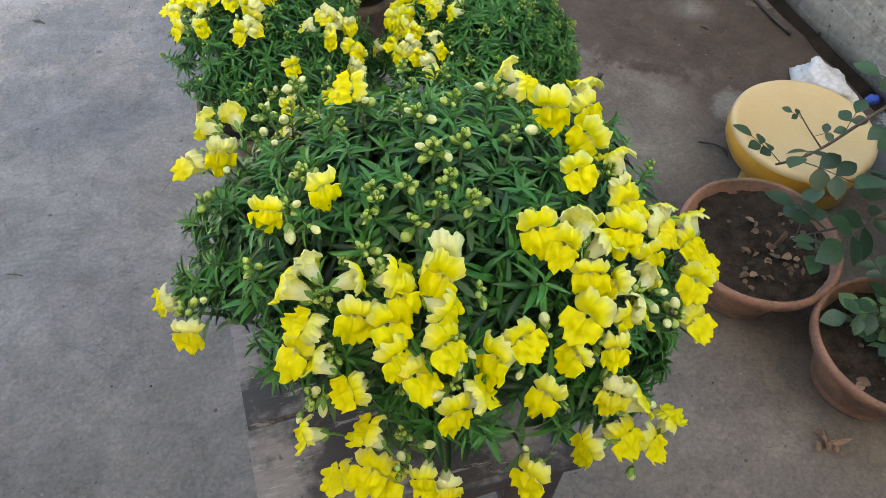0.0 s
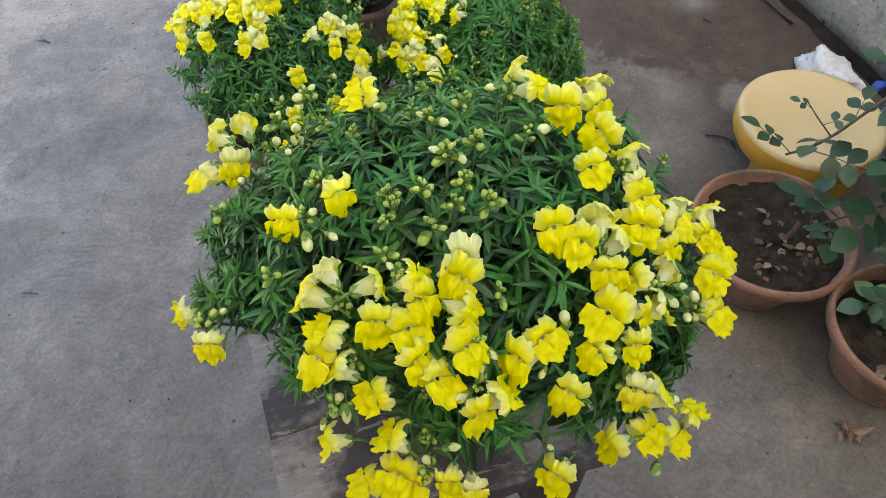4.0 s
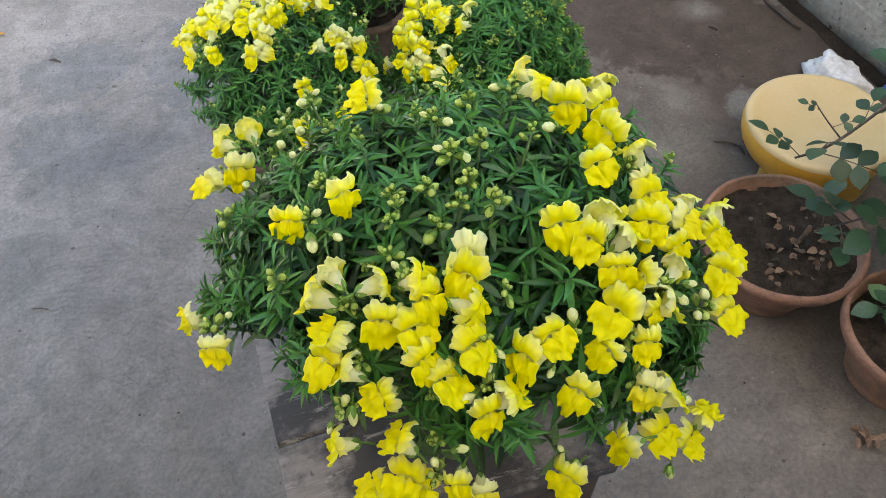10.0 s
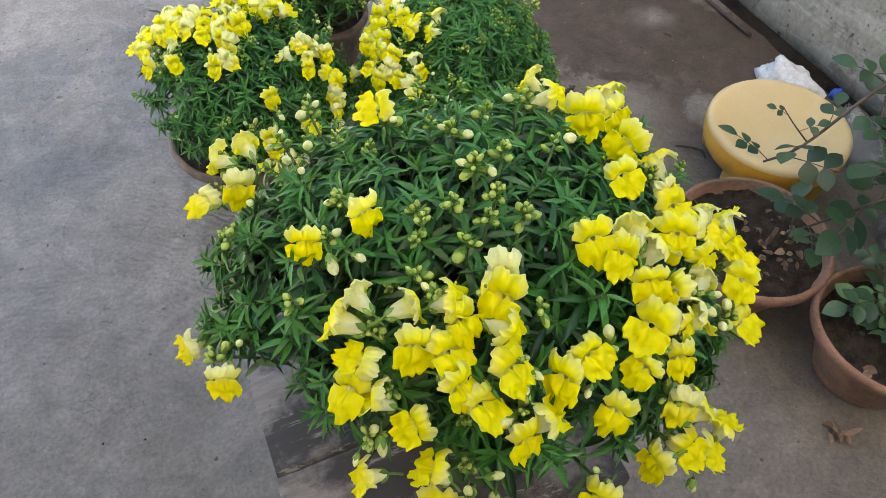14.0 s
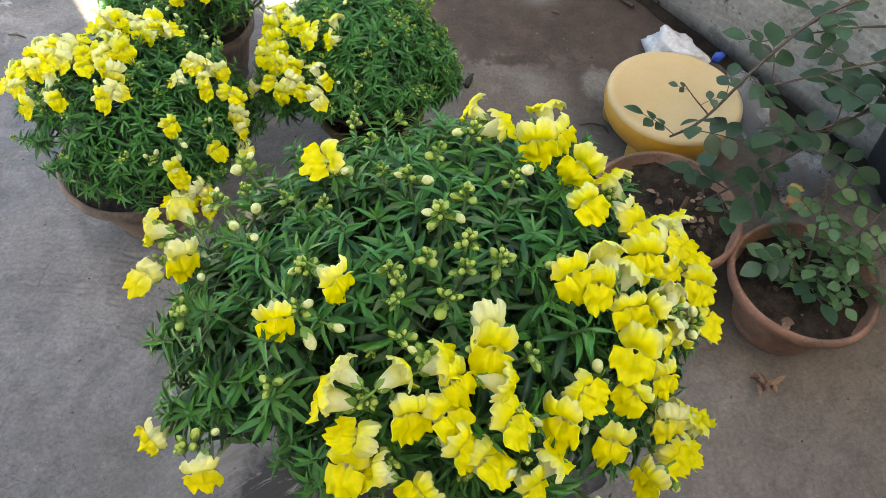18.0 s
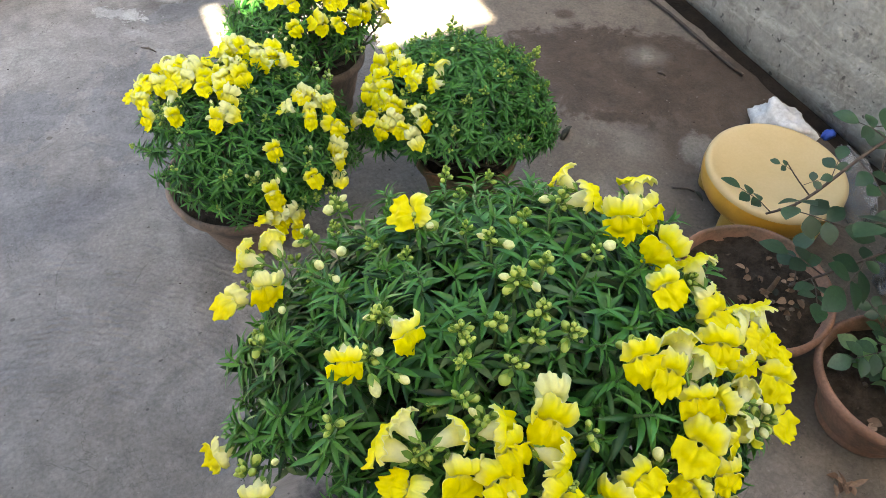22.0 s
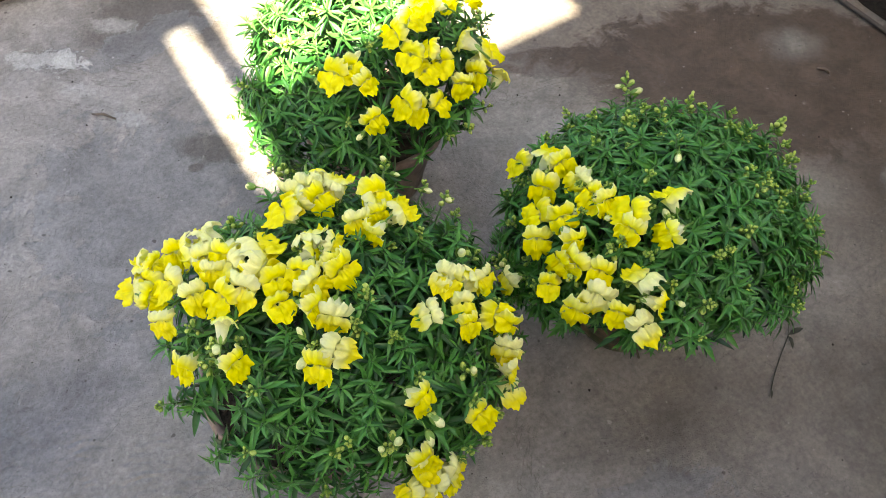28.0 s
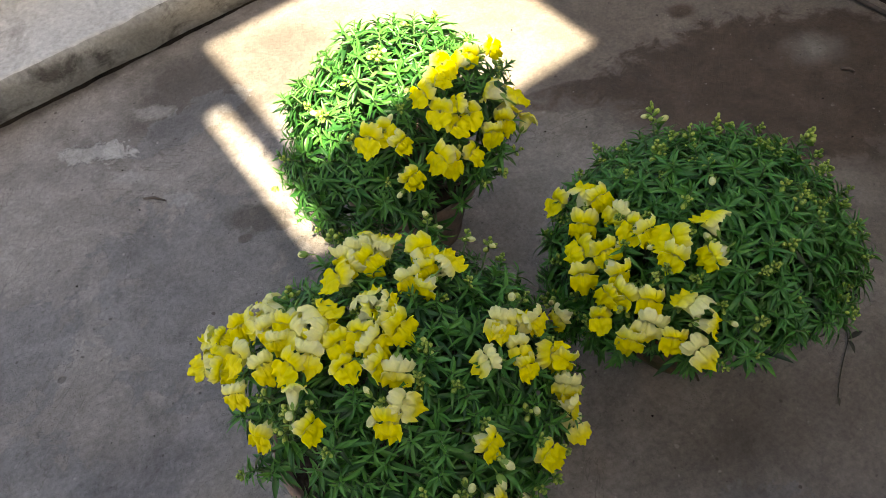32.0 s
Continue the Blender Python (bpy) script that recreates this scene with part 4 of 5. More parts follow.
def spike(plant, dome, at, blooms=(), buds=(), tip=True, size=1.0, crowd=False, cream=0.14, tall=1.0):
    """A flower spike with its head at `at`, open flowers round it and larger buds; all in millimetres in the plant's own space. tall: how much the head of buds is drawn out."""
    rng = random.Random(repr(at))
    head = Vector(at) / 1000
    axis = (dome.normal(head) * 0.8 + Vector((0, 0, 0.5))).normalized()
    turn = frame_of(axis, rng.uniform(0, 6.28))
    bm = bmesh.new()
    tube(bm, [(0, 0, -0.075), (0.002, 0.001, -0.035), (0, 0, 0.004)], [0.0018, 0.0016, 0.0012], 6)
    for n in range(5):
        a = n * 2.4
        blade(bm, Vector((0, 0, -0.055 + 0.008 * n)), Vector((math.cos(a), math.sin(a), 0.3)), Vector((0, 0, 1)), 0.024, 0.006, 0.3, 0.3, 4, 0.45, 0)
    stem = part("flower_spike", bm, STEM, plant, at=Matrix.Translation(head) @ turn)
    inside = (Matrix.Translation(head) @ turn).inverted()
    if tip:
        for m, k in cluster(rng, int(rng.randint(5, 9) * (0.45 + 0.55 * tall)), rng.uniform(0.0060, 0.0080), rng.uniform(0.009, 0.015) * tall):
            put("bud", SMALL_BUDS[k], stem, m)
    faces = [Vector(bloom) / 1000 for bloom in blooms]
    if crowd and len(faces) > 2:      # younger flowers crowd the middle of a full spike
        faces += [head + (face - head) * rng.uniform(0.35, 0.6) + axis * rng.uniform(0.002, 0.009) for face in faces[::2]]
    for k, face in enumerate(faces):
        out = dome.normal(face)
        way = (face - head) / max(0.006, (face - head).length) * 0.8 + Vector((out.x, out.y, 0)) * 0.35 + Vector((rng.uniform(-0.3, 0.3), -0.22, 0))
        way.z = 0
        way = Matrix.Rotation(rng.uniform(-1.2, 1.2), 3, "Z") @ way
        lift = rng.uniform(-0.15, 0.75)
        way = way.normalized() * math.cos(lift) + Vector((0, 0, math.sin(lift)))
        side = Vector((0, 0, 1)).cross(way).normalized()
        up = way.cross(side)
        grow = size * rng.uniform(1.14, 1.50)
        m = Matrix.Translation(face - way * 0.012 * grow) @ Matrix((way, side, up)).transposed().to_4x4() @ Matrix.Rotation(rng.uniform(-0.5, 0.5), 4, "X") @ Matrix.Diagonal((grow, grow * rng.uniform(0.78, 1.0), grow * rng.uniform(0.92, 1.1), 1))
        put("flower", rng.choice(CREAMS if rng.random() < cream else FLOWERS), stem, inside @ m)
    for bud in buds:
        place = Vector(bud) / 1000
        out = place - head
        out = out - dome.normal(place) * out.dot(dome.normal(place))
        way = out.normalized() + dome.normal(place) * 0.35 + Vector((rng.uniform(-0.4, 0.4), rng.uniform(-0.4, 0.1), rng.uniform(-0.2, 0.3)))
        m = Matrix.Translation(place - way.normalized() * 0.006) @ frame_of(way.normalized(), rng.uniform(0, 6.28)) @ Matrix.Scale(size * rng.uniform(0.72, 0.98), 4)
        put("bud", rng.choice(BUDS), stem, inside @ m)
    return stem


def pot(plant, height, rim, base, mat, seed, band=0.028, soil_drop=0.022, soil_mat=None):
    """A hand-thrown clay pot with a rolled rim, filled with soil."""
    wall = 0.0105
    at = lambda z: base + (rim - 0.008 - base) * z / height
    profile = [(base * 0.25, 0.004), (base * 0.9, 0.0), (base + 0.002, 0.004), (base + 0.002, 0.012), (base - 0.001, 0.017)] + [(at(height * s), height * s) for s in (0.25, 0.5, 0.7)]
    profile += [(at(height - band), height - band - 0.002), (rim - 0.001, height - band + 0.006), (rim + 0.001, height - 0.010), (rim - 0.002, height - 0.002), (rim - 0.007, height), (rim - wall, height - 0.004), (rim - wall - 0.004, height - 0.03), (at(height * 0.6) - wall, height * 0.6)]
    body = part("pot", lathe(profile, 56, 0.022, seed), mat, plant)
    bm = bmesh.new()
    r = rim - wall - 0.002
    rings = [[bm.verts.new((0, 0, height - soil_drop + 0.006))]]
    for n in range(1, 13):
        ring = []
        for k in range(40):
            a = 2 * math.pi * k / 40
            p = Vector((r * n / 12 * math.cos(a), r * n / 12 * math.sin(a), 0))
            p.z = height - soil_drop + 0.009 * noise.fractal(p * 26 + Vector((seed, 0, 0)), 1.0, 2.0, 4) + 0.005 * (1 - n / 12)
            ring.append(bm.verts.new(p))
        rings.append(ring)
    for k in range(40):
        bm.faces.new((rings[0][0], rings[1][k], rings[1][(k + 1) % 40]))
    for low, high in zip(rings[1:], rings[2:]):
        for k in range(40):
            bm.faces.new((low[k], high[k], high[(k + 1) % 40], low[(k + 1) % 40]))
    part("soil", bm, soil_mat or SOIL, plant, "dark crumbly potting soil")
    return body


# the old stool under the first plant
TABLE = Vector((0.118, 0.405))            # middle of its top in the building's axes
table = thing("wooden_stool", TURNED @ pose(TABLE.x, TABLE.y, 0), "old wooden stool with worn grey boards and dark legs", "stool")
TOP, HALF = 0.53, 0.163


def board(lo, hi, sag=0.0):
    """A top board whose front edge is worn hollow."""
    bm = bmesh.new()
    n, rows = 16, []
    for i in range(n + 1):
        s = i / n
        x = lo[0] + (hi[0] - lo[0]) * s
        front = lo[1] + sag * math.sin(math.pi * s)
        rows.append([bm.verts.new(p) for p in ((x, front + 0.003, lo[2]), (x, front, lo[2] + 0.004), (x, front, hi[2] - 0.004), (x, front + 0.004, hi[2]), (x, hi[1] - 0.003, hi[2]), (x, hi[1], hi[2] - 0.003), (x, hi[1], lo[2]))])
    for a, b in zip(rows, rows[1:]):
        for k in range(7):
            bm.faces.new((a[k], b[k], b[(k + 1) % 7], a[(k + 1) % 7]))
    bm.faces.new(rows[0][::-1]), bm.faces.new(rows[-1])
    bmesh.ops.recalc_face_normals(bm, faces=bm.faces)
    return bm


part("top_board", board((-HALF, -HALF, TOP - 0.028), (HALF, -0.024, TOP), 0.012), WOOD, table, soft=False)
part("top_board", board((-HALF + 0.002, -0.0225, TOP - 0.028), (HALF - 0.003, HALF, TOP - 0.0015)), WOOD, table, soft=False)
for x in (-1, 1):
    for y in (-1, 1):
        cx, cy = x * (HALF - 0.030), y * (HALF - 0.030)
        part("leg", box(bmesh.new(), (cx - 0.021, cy - 0.021, 0.0), (cx + 0.021, cy + 0.021, TOP - 0.0285), 0.003), LEG_WOOD, table, soft=False)
for y in (-1, 1):
    cy = y * (HALF - 0.030)
    part("apron", box(bmesh.new(), (-HALF + 0.052, cy - 0.009, TOP - 0.085), (HALF - 0.052, cy + 0.009, TOP - 0.0285), 0.002), LEG_WOOD, table, soft=False)
    part("stretcher", box(bmesh.new(), (-HALF + 0.052, cy - 0.010, 0.16), (HALF - 0.052, cy + 0.010, 0.19), 0.002), LEG_WOOD, table, soft=False)
for x in (-1, 1):
    cx = x * (HALF - 0.030)
    part("apron", box(bmesh.new(), (cx - 0.009, -HALF + 0.052, TOP - 0.085), (cx + 0.009, HALF - 0.052, TOP - 0.0285), 0.002), LEG_WOOD, table, soft=False)
    part("stretcher", box(bmesh.new(), (cx - 0.010, -HALF + 0.052, 0.20), (cx + 0.010, HALF - 0.052, 0.23), 0.002), LEG_WOOD, table, soft=False)

PLANTS = "potted snapdragons in bloom"

plant = thing("potted_snapdragon", pose(0.015, 0.448, 0.53), "potted snapdragon with yellow flowers on the wooden stool", "potted plant", PLANTS)
dome = Dome((0.008, 0, 0.125), (0.236, 0.22, 0.2), 86, 0.93)
pot(plant, 0.125, 0.118, 0.080, CLAY_GREY, 3)
foliage(plant, dome, 560, -0.2, 1, 0.08, 0.88, hang=0.5, cut=(-0.05, -0.26, -0.50))
stalks(plant, dome, 0.1, 26, 8)
spike(plant, dome, (-65, -113, 288), ((-76, -99, 302), (-90, -109, 291), (-44, -109, 305), (-79, -132, 279), (-44, -132, 290),))
spike(plant, dome, (-58, -146, 263), ((-87, -148, 260), (-69, -155, 262), (-45, -169, 254),), buds=((-67, -173, 236),))
spike(plant, dome, (-23, -102, 304), ((-13, -110, 309), (-9, -123, 302), (-18, -140, 288), (-13, -155, 276),), buds=((-31, -97, 312),))
spike(plant, dome, (8, -101, 306), ((17, -98, 316), (18, -112, 309), (21, -128, 298),))
spike(plant, dome, (27, -139, 279), ((23, -150, 281), (2, -167, 263),), buds=((40, -148, 277), (33, -155, 272),))
spike(plant, dome, (28, -163, 254), ((30, -181, 244), (48, -171, 254),), buds=((20, -170, 256),))
spike(plant, dome, (-72, -166, 232), ((-79, -187, 207),), buds=((-71, -167, 243), (-86, -177, 218),))
spike(plant, dome, (-9, -200, 187), ((-56, -206, 171), (-32, -207, 185), (-20, -212, 175), (10, -210, 186), (27, -212, 175),), buds=((-7, -200, 205),))
spike(plant, dome, (-27, -191, 206), ((-34, -191, 224),), buds=((10, -195, 218),), tip=False)
spike(plant, dome, (112, -69, 298), ((87, -72, 315), (104, -79, 307), (123, -57, 307), (126, -92, 292), (138, -66, 297),))
spike(plant, dome, (147, 5, 294), ((121, -15, 316), (155, 17, 299), (158, -12, 297),), buds=((131, -19, 309),))
spike(plant, dome, (133, 80, 286), ((105, 55, 316), (143, 128, 277), (140, 82, 292), (133, 28, 309),), buds=((89, 26, 324),))
spike(plant, dome, (60, 78, 313), ((70, 113, 305), (83, 80, 316),), buds=((48, 77, 322),))
spike(plant, dome, (188, -15, 263), ((162, -29, 292), (157, -52, 290), (201, -5, 263), (196, -29, 265), (180, -58, 271),))
spike(plant, dome, (241, 4, 199), ((241, 23, 216), (231, -11, 224), (252, -11, 196), (234, -44, 210),))
spike(plant, dome, (162, -87, 260), ((146, -93, 279), (177, -76, 265),), buds=((193, -75, 247), (180, -90, 252),))
spike(plant, dome, (209, -76, 213), ((240, -66, 180),), buds=((212, -73, 225), (201, -90, 228),))
spike(plant, dome, (92, -131, 270), ((78, -141, 278), (60, -154, 271),), buds=((93, -126, 282), (76, -156, 260),))
spike(plant, dome, (134, -124, 253), ((122, -121, 275), (116, -142, 260), (153, -111, 263), (148, -130, 250), (167, -103, 257),))
spike(plant, dome, (92, -155, 246), ((94, -166, 244),), tip=False)
spike(plant, dome, (144, -145, 221), ((149, -152, 222), (175, -147, 197),), buds=((189, -139, 180),))
spike(plant, dome, (183, -146, 132), ((137, -180, 181), (169, -164, 162), (206, -151, 112), (224, -130, 124),), buds=((189, -171, 103),))
spike(plant, dome, (94, -191, 174), ((92, -201, 170),), buds=((84, -190, 204),))
spike(plant, dome, (-55, 58, 317), ((-63, 65, 322),), buds=((-48, 50, 326),))
spike(plant, dome, (-145, 95, 260), buds=((-148, 108, 264), (-115, 47, 305), (-136, 44, 294), (-121, 21, 306), (-155, 94, 261),))
spike(plant, dome, (-122, 122, 269), buds=((-118, 128, 278), (-127, 122, 273),))
spike(plant, dome, (-195, 61, 236), ((-214, 50, 239), (-184, 50, 257),), buds=((-163, 15, 279),))
spike(plant, dome, (-191, 79, 256), ((-199, 78, 262), (-176, 92, 261),))
spike(plant, dome, (-89, -21, 313), ((-71, -43, 324),), buds=((-97, -21, 316), (-80, -30, 321),))
spike(plant, dome, (-97, -49, 305), ((-113, -52, 306),), buds=((-111, -42, 307), (-91, -50, 314), (-76, -70, 312), (-95, -68, 306),))
spike(plant, dome, (-193, -82, 208), ((-225, -59, 184), (-184, -107, 215),), buds=((-169, -92, 245),))
spike(plant, dome, (10, -10, 331), buds=((1, -10, 337), (21, -17, 336),))
spike(plant, dome, (-4, 29, 329), buds=((-12, 30, 335), (6, 21, 336),))
spike(plant, dome, (-9, -41, 326))
spike(plant, dome, (15, -53, 324))
spike(plant, dome, (40, -51, 323))
spike(plant, dome, (-36, -87, 309))
spike(plant, dome, (32, 3, 330))
spike(plant, dome, (-182, -3, 254))
spike(plant, dome, (-34, -43, 324))
spike(plant, dome, (-124, -83, 278))
spike(plant, dome, (81, -59, 313), buds=((80, -62, 319),))
spike(plant, dome, (-30, -54, 322))
spike(plant, dome, (22, -35, 328))
spike(plant, dome, (46, -111, 297))
spike(plant, dome, (-1, -70, 319))
spike(plant, dome, (71, 13, 324))

plant = thing("potted_snapdragon", pose(-0.365, 1.265, 0), "dense snapdragon with many yellow flowers in a stained clay pot", "potted plant", PLANTS)
dome = Dome((0.028, -0.015, 0.235), (0.222, 0.2, 0.19), 68, 1)
pot(plant, 0.165, 0.161, 0.098, CLAY_GREY, 5)
foliage(plant, dome, 400, -0.15, 2, 0.12, 0.92, hang=0.5, cut=(0.18, -0.44, 0.12))
stalks(plant, dome, 0.15, 26, 8)
spike(plant, dome, (-164, 69, 321), ((-172, 82, 334), (-190, 58, 325), (-157, 25, 357), (-131, 16, 383), (-127, 65, 369), (-139, -22, 379),), size=1.18, crowd=True, cream=0.6)
spike(plant, dome, (-86, 40, 396), ((-84, 64, 398), (-62, 19, 420), (-80, 6, 415), (-101, -16, 406), (-104, 51, 392),), size=1.18, crowd=True, cream=0.6)
spike(plant, dome, (-31, -5, 424), ((-20, 8, 433), (-57, -1, 424), (-45, -33, 428), (-72, -31, 419), (-13, -34, 434), (-14, -60, 430),), size=1.18, crowd=True, cream=0.6)
spike(plant, dome, (27, -19, 431), ((29, 9, 437), (47, -5, 437), (54, -36, 436), (13, -31, 437), (17, -69, 432), (36, -78, 429),), size=1.18, crowd=True, cream=0.6)
spike(plant, dome, (42, 93, 401), ((19, 87, 414), (47, 117, 394), (68, 94, 407), (43, 66, 423), (0, 52, 427),), buds=((-37, 156, 356),), size=1.18, crowd=True, cream=0.6)
spike(plant, dome, (99, 56, 409), ((105, 57, 415), (128, 38, 413), (94, 7, 429), (75, 24, 431),), size=1.18, crowd=True, cream=0.6)
spike(plant, dome, (127, 151, 351), buds=((128, 159, 360), (139, 144, 347),), size=1.18)
spike(plant, dome, (169, 120, 332), buds=((173, 121, 334),), size=1.18)
spike(plant, dome, (193, 104, 325), buds=((198, 106, 329),), size=1.18)
spike(plant, dome, (168, -55, 385), ((153, -49, 405), (179, -42, 390), (199, -44, 373), (130, -88, 405), (170, -96, 379),), size=1.18, crowd=True, cream=0.6)
spike(plant, dome, (218, -84, 322), ((213, -77, 348), (214, -108, 326), (215, -127, 302), (216, -142, 266),), size=1.18, crowd=True, cream=0.6)
spike(plant, dome, (191, -157, 262), ((170, -171, 304),), buds=((206, -153, 236),), size=1.18)
spike(plant, dome, (110, -167, 347), ((106, -160, 368),), buds=((117, -175, 343), (109, -187, 330),), size=1.18)
spike(plant, dome, (-85, -69, 397), ((-74, -58, 414),), buds=((-84, -74, 403),), size=1.18)
spike(plant, dome, (-96, -84, 386), ((-119, -80, 382), (-70, -99, 402),), size=1.18)
spike(plant, dome, (14, -100, 413), ((35, -110, 417), (16, -123, 410),), buds=((3, -111, 413), (2, -88, 423),), size=1.18)
spike(plant, dome, (202, 1, 349), buds=((184, -10, 386),), size=1.18)
spike(plant, dome, (5, 165, 360), size=1.18)
spike(plant, dome, (-58, 83, 381), size=1.18)
spike(plant, dome, (-109, -37, 381), size=1.18)
spike(plant, dome, (73, -56, 415), size=1.18)
spike(plant, dome, (162, -130, 336), buds=((169, -137, 347),), size=1.18)
spike(plant, dome, (102, -206, 271), ((96, -206, 306), (76, -223, 256), (101, -219, 238), (129, -208, 250), (126, -205, 194),), size=1.18, crowd=True, cream=0.6)
spike(plant, dome, (65, -186, 325), buds=((59, -193, 342),), size=1.18)
spike(plant, dome, (71, -185, 324), buds=((75, -191, 340),), size=1.18)

plant = thing("potted_snapdragon", pose(-0.215, 1.68, 0), "snapdragon with yellow flowers in a brown clay pot, partly in sunlight", "potted plant", PLANTS)
dome = Dome((0.004, -0.014, 0.232), (0.205, 0.2, 0.200), 69, 1)
pot(plant, 0.165, 0.120, 0.078, CLAY_GREY, 7)
foliage(plant, dome, 300, -0.28, 3, 0.10, 0.95, hang=0.5, cut=(0.0, 0.46, -0.10), old=0.5)
stalks(plant, dome, 0.15, 22, 8)
spike(plant, dome, (-37, -136, 398), ((-62, -142, 397), (-40, -142, 403), (-24, -156, 393),), buds=((-32, -127, 413),), size=1.18, cream=0.12)
spike(plant, dome, (49, -166, 364), ((23, -180, 366), (38, -185, 356), (69, -177, 353),), buds=((56, -157, 381),), size=1.18, cream=0.12)
spike(plant, dome, (64, -133, 391), ((37, -139, 406), (63, -130, 406), (79, -142, 388), (58, -152, 388),), size=1.18, cream=0.12)
spike(plant, dome, (131, -121, 356), ((122, -105, 389), (140, -117, 363), (163, -95, 353), (101, -155, 360), (170, -114, 323), (131, -136, 354),), size=1.18, cream=0.12)
spike(plant, dome, (57, -79, 426), ((65, -80, 432), (49, -98, 429), (23, -113, 426),), buds=((6, -99, 432),), size=1.18, cream=0.12)
spike(plant, dome, (124, -43, 403), ((151, -24, 393), (104, -58, 422), (84, -71, 428),), size=1.18, cream=0.12)
spike(plant, dome, (-28, -186, 341), ((-20, -187, 356),), buds=((-40, -192, 339),), size=1.18, cream=0.12)
spike(plant, dome, (146, -137, 289), size=1.18, cream=0.12)
spike(plant, dome, (113, -167, 285), size=1.18, cream=0.12)
spike(plant, dome, (-84, -117, 384), size=1.18, cream=0.12)
spike(plant, dome, (-111, -66, 395), buds=((-120, -68, 406),), size=1.18, cream=0.12)
spike(plant, dome, (-67, -45, 423), size=1.18, cream=0.12)
spike(plant, dome, (-20, -27, 436), buds=((-7, -33, 451),), size=1.18, cream=0.12)

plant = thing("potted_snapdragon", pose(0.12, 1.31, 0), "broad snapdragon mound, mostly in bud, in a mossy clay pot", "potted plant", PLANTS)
dome = Dome((-0.024, -0.026, 0.243), (0.205, 0.2, 0.19), 70, 1)
pot(plant, 0.165, 0.118, 0.072, CLAY_MOSSY, 9)
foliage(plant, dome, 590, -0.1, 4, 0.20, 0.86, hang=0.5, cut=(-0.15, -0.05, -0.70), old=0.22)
stalks(plant, dome, 0.15, 24, 8)
spike(plant, dome, (-161, 35, 376), ((-181, 94, 321), (-159, 56, 378), (-154, 34, 392), (-181, 14, 377), (-147, -2, 406),), size=1.18, cream=0.12)
spike(plant, dome, (-138, -36, 404), ((-144, -33, 410), (-133, -45, 416),), buds=((-155, -35, 401),), size=1.18, cream=0.12)
spike(plant, dome, (-115, -69, 412), ((-119, -86, 415), (-117, -68, 420),), buds=((-132, -63, 412),), size=1.18, cream=0.12)
spike(plant, dome, (-77, -85, 422), ((-72, -67, 435), (-83, -103, 423),), buds=((-78, -85, 427),), size=1.18, cream=0.12)
spike(plant, dome, (-179, -40, 373), ((-197, -16, 367), (-205, -44, 356), (-175, -68, 384), (-175, -40, 388),), size=1.18, cream=0.12)
spike(plant, dome, (-177, -101, 358), ((-190, -81, 366), (-177, -91, 375), (-205, -97, 339), (-159, -111, 381), (-166, -129, 364), (-183, -133, 341),), size=1.18, cream=0.12)
spike(plant, dome, (-115, -149, 375), ((-121, -135, 392), (-108, -162, 379), (-147, -155, 360), (-121, -178, 355),), buds=((-83, -168, 382),), size=1.18, cream=0.12)
spike(plant, dome, (-233, -31, 283), ((-236, -56, 297),), buds=((-237, -31, 292),), size=1.18, cream=0.12)
spike(plant, dome, (-21, 150, 372), buds=((-29, 156, 375), (-11, 145, 371),), size=1.18, cream=0.12, tall=1.9)
spike(plant, dome, (-12, 76, 399), size=1.18, cream=0.12, tall=1.9)
spike(plant, dome, (35, 89, 382), size=1.18, cream=0.12, tall=1.9)
spike(plant, dome, (-135, -91, 387), size=1.18, cream=0.12, tall=1.9)
spike(plant, dome, (-27, 9, 424), buds=((-40, -16, 440),), size=1.18, cream=0.12, tall=1.9)
spike(plant, dome, (-22, -129, 403), size=1.18, cream=0.12, tall=1.9)
spike(plant, dome, (46, -66, 415), size=1.18, cream=0.12, tall=1.9)
spike(plant, dome, (136, 39, 379), size=1.18, cream=0.12, tall=1.9)
spike(plant, dome, (115, -16, 383), size=1.18, cream=0.12, tall=1.9)
spike(plant, dome, (-58, 69, 399), size=1.18, cream=0.12, tall=1.9)
spike(plant, dome, (-50, -170, 370), size=1.18, cream=0.12, tall=1.9)
spike(plant, dome, (9, -113, 409), size=1.18, cream=0.12, tall=1.9)


# ---- the yellow plastic stool ----
ystool = thing("plastic_stool", pose(0.803, 1.202, 0.0, 0, 0, 25), "low yellow plastic stool with a faded round seat", "stool")
bm = lathe([(0.02, 0.150), (0.10, 0.153), (0.128, 0.158), (0.141, 0.163), (0.149, 0.161), (0.1535, 0.156), (0.1545, 0.150)], 64, 0.006, 3)
bmesh.ops.contextual_create(bm, geom=[v for v in bm.verts if v.co.length_squared < 0.15 ** 2 + 0.021 ** 2 and math.hypot(v.co.x, v.co.y) < 0.022])
part("seat", bm, YELLOW_TOP, ystool, "faded pale yellow seat")
part("skirt", lathe([(0.1545, 0.1498), (0.1555, 0.135), (0.152, 0.112), (0.140, 0.088), (0.120, 0.066), (0.110, 0.064), (0.112, 0.09)], 64, 0.006, 3), YELLOW_SIDE, ystool, "glossy orange-yellow moulded skirt")
for k in range(4):
    a = radians(105 + 90 * k)
    leg = lathe([(0.004, -0.0), (0.022, 0.0), (0.029, 0.008), (0.033, 0.03), (0.034, 0.06), (0.036, 0.088)], 22, 0.02, k)
    part("leg", leg, OLIVE_LEG, ystool, "stubby rounded olive-yellow leg", at=pose(0.012 + 0.118 * math.cos(a), 0.010 + 0.118 * math.sin(a), 0.0))


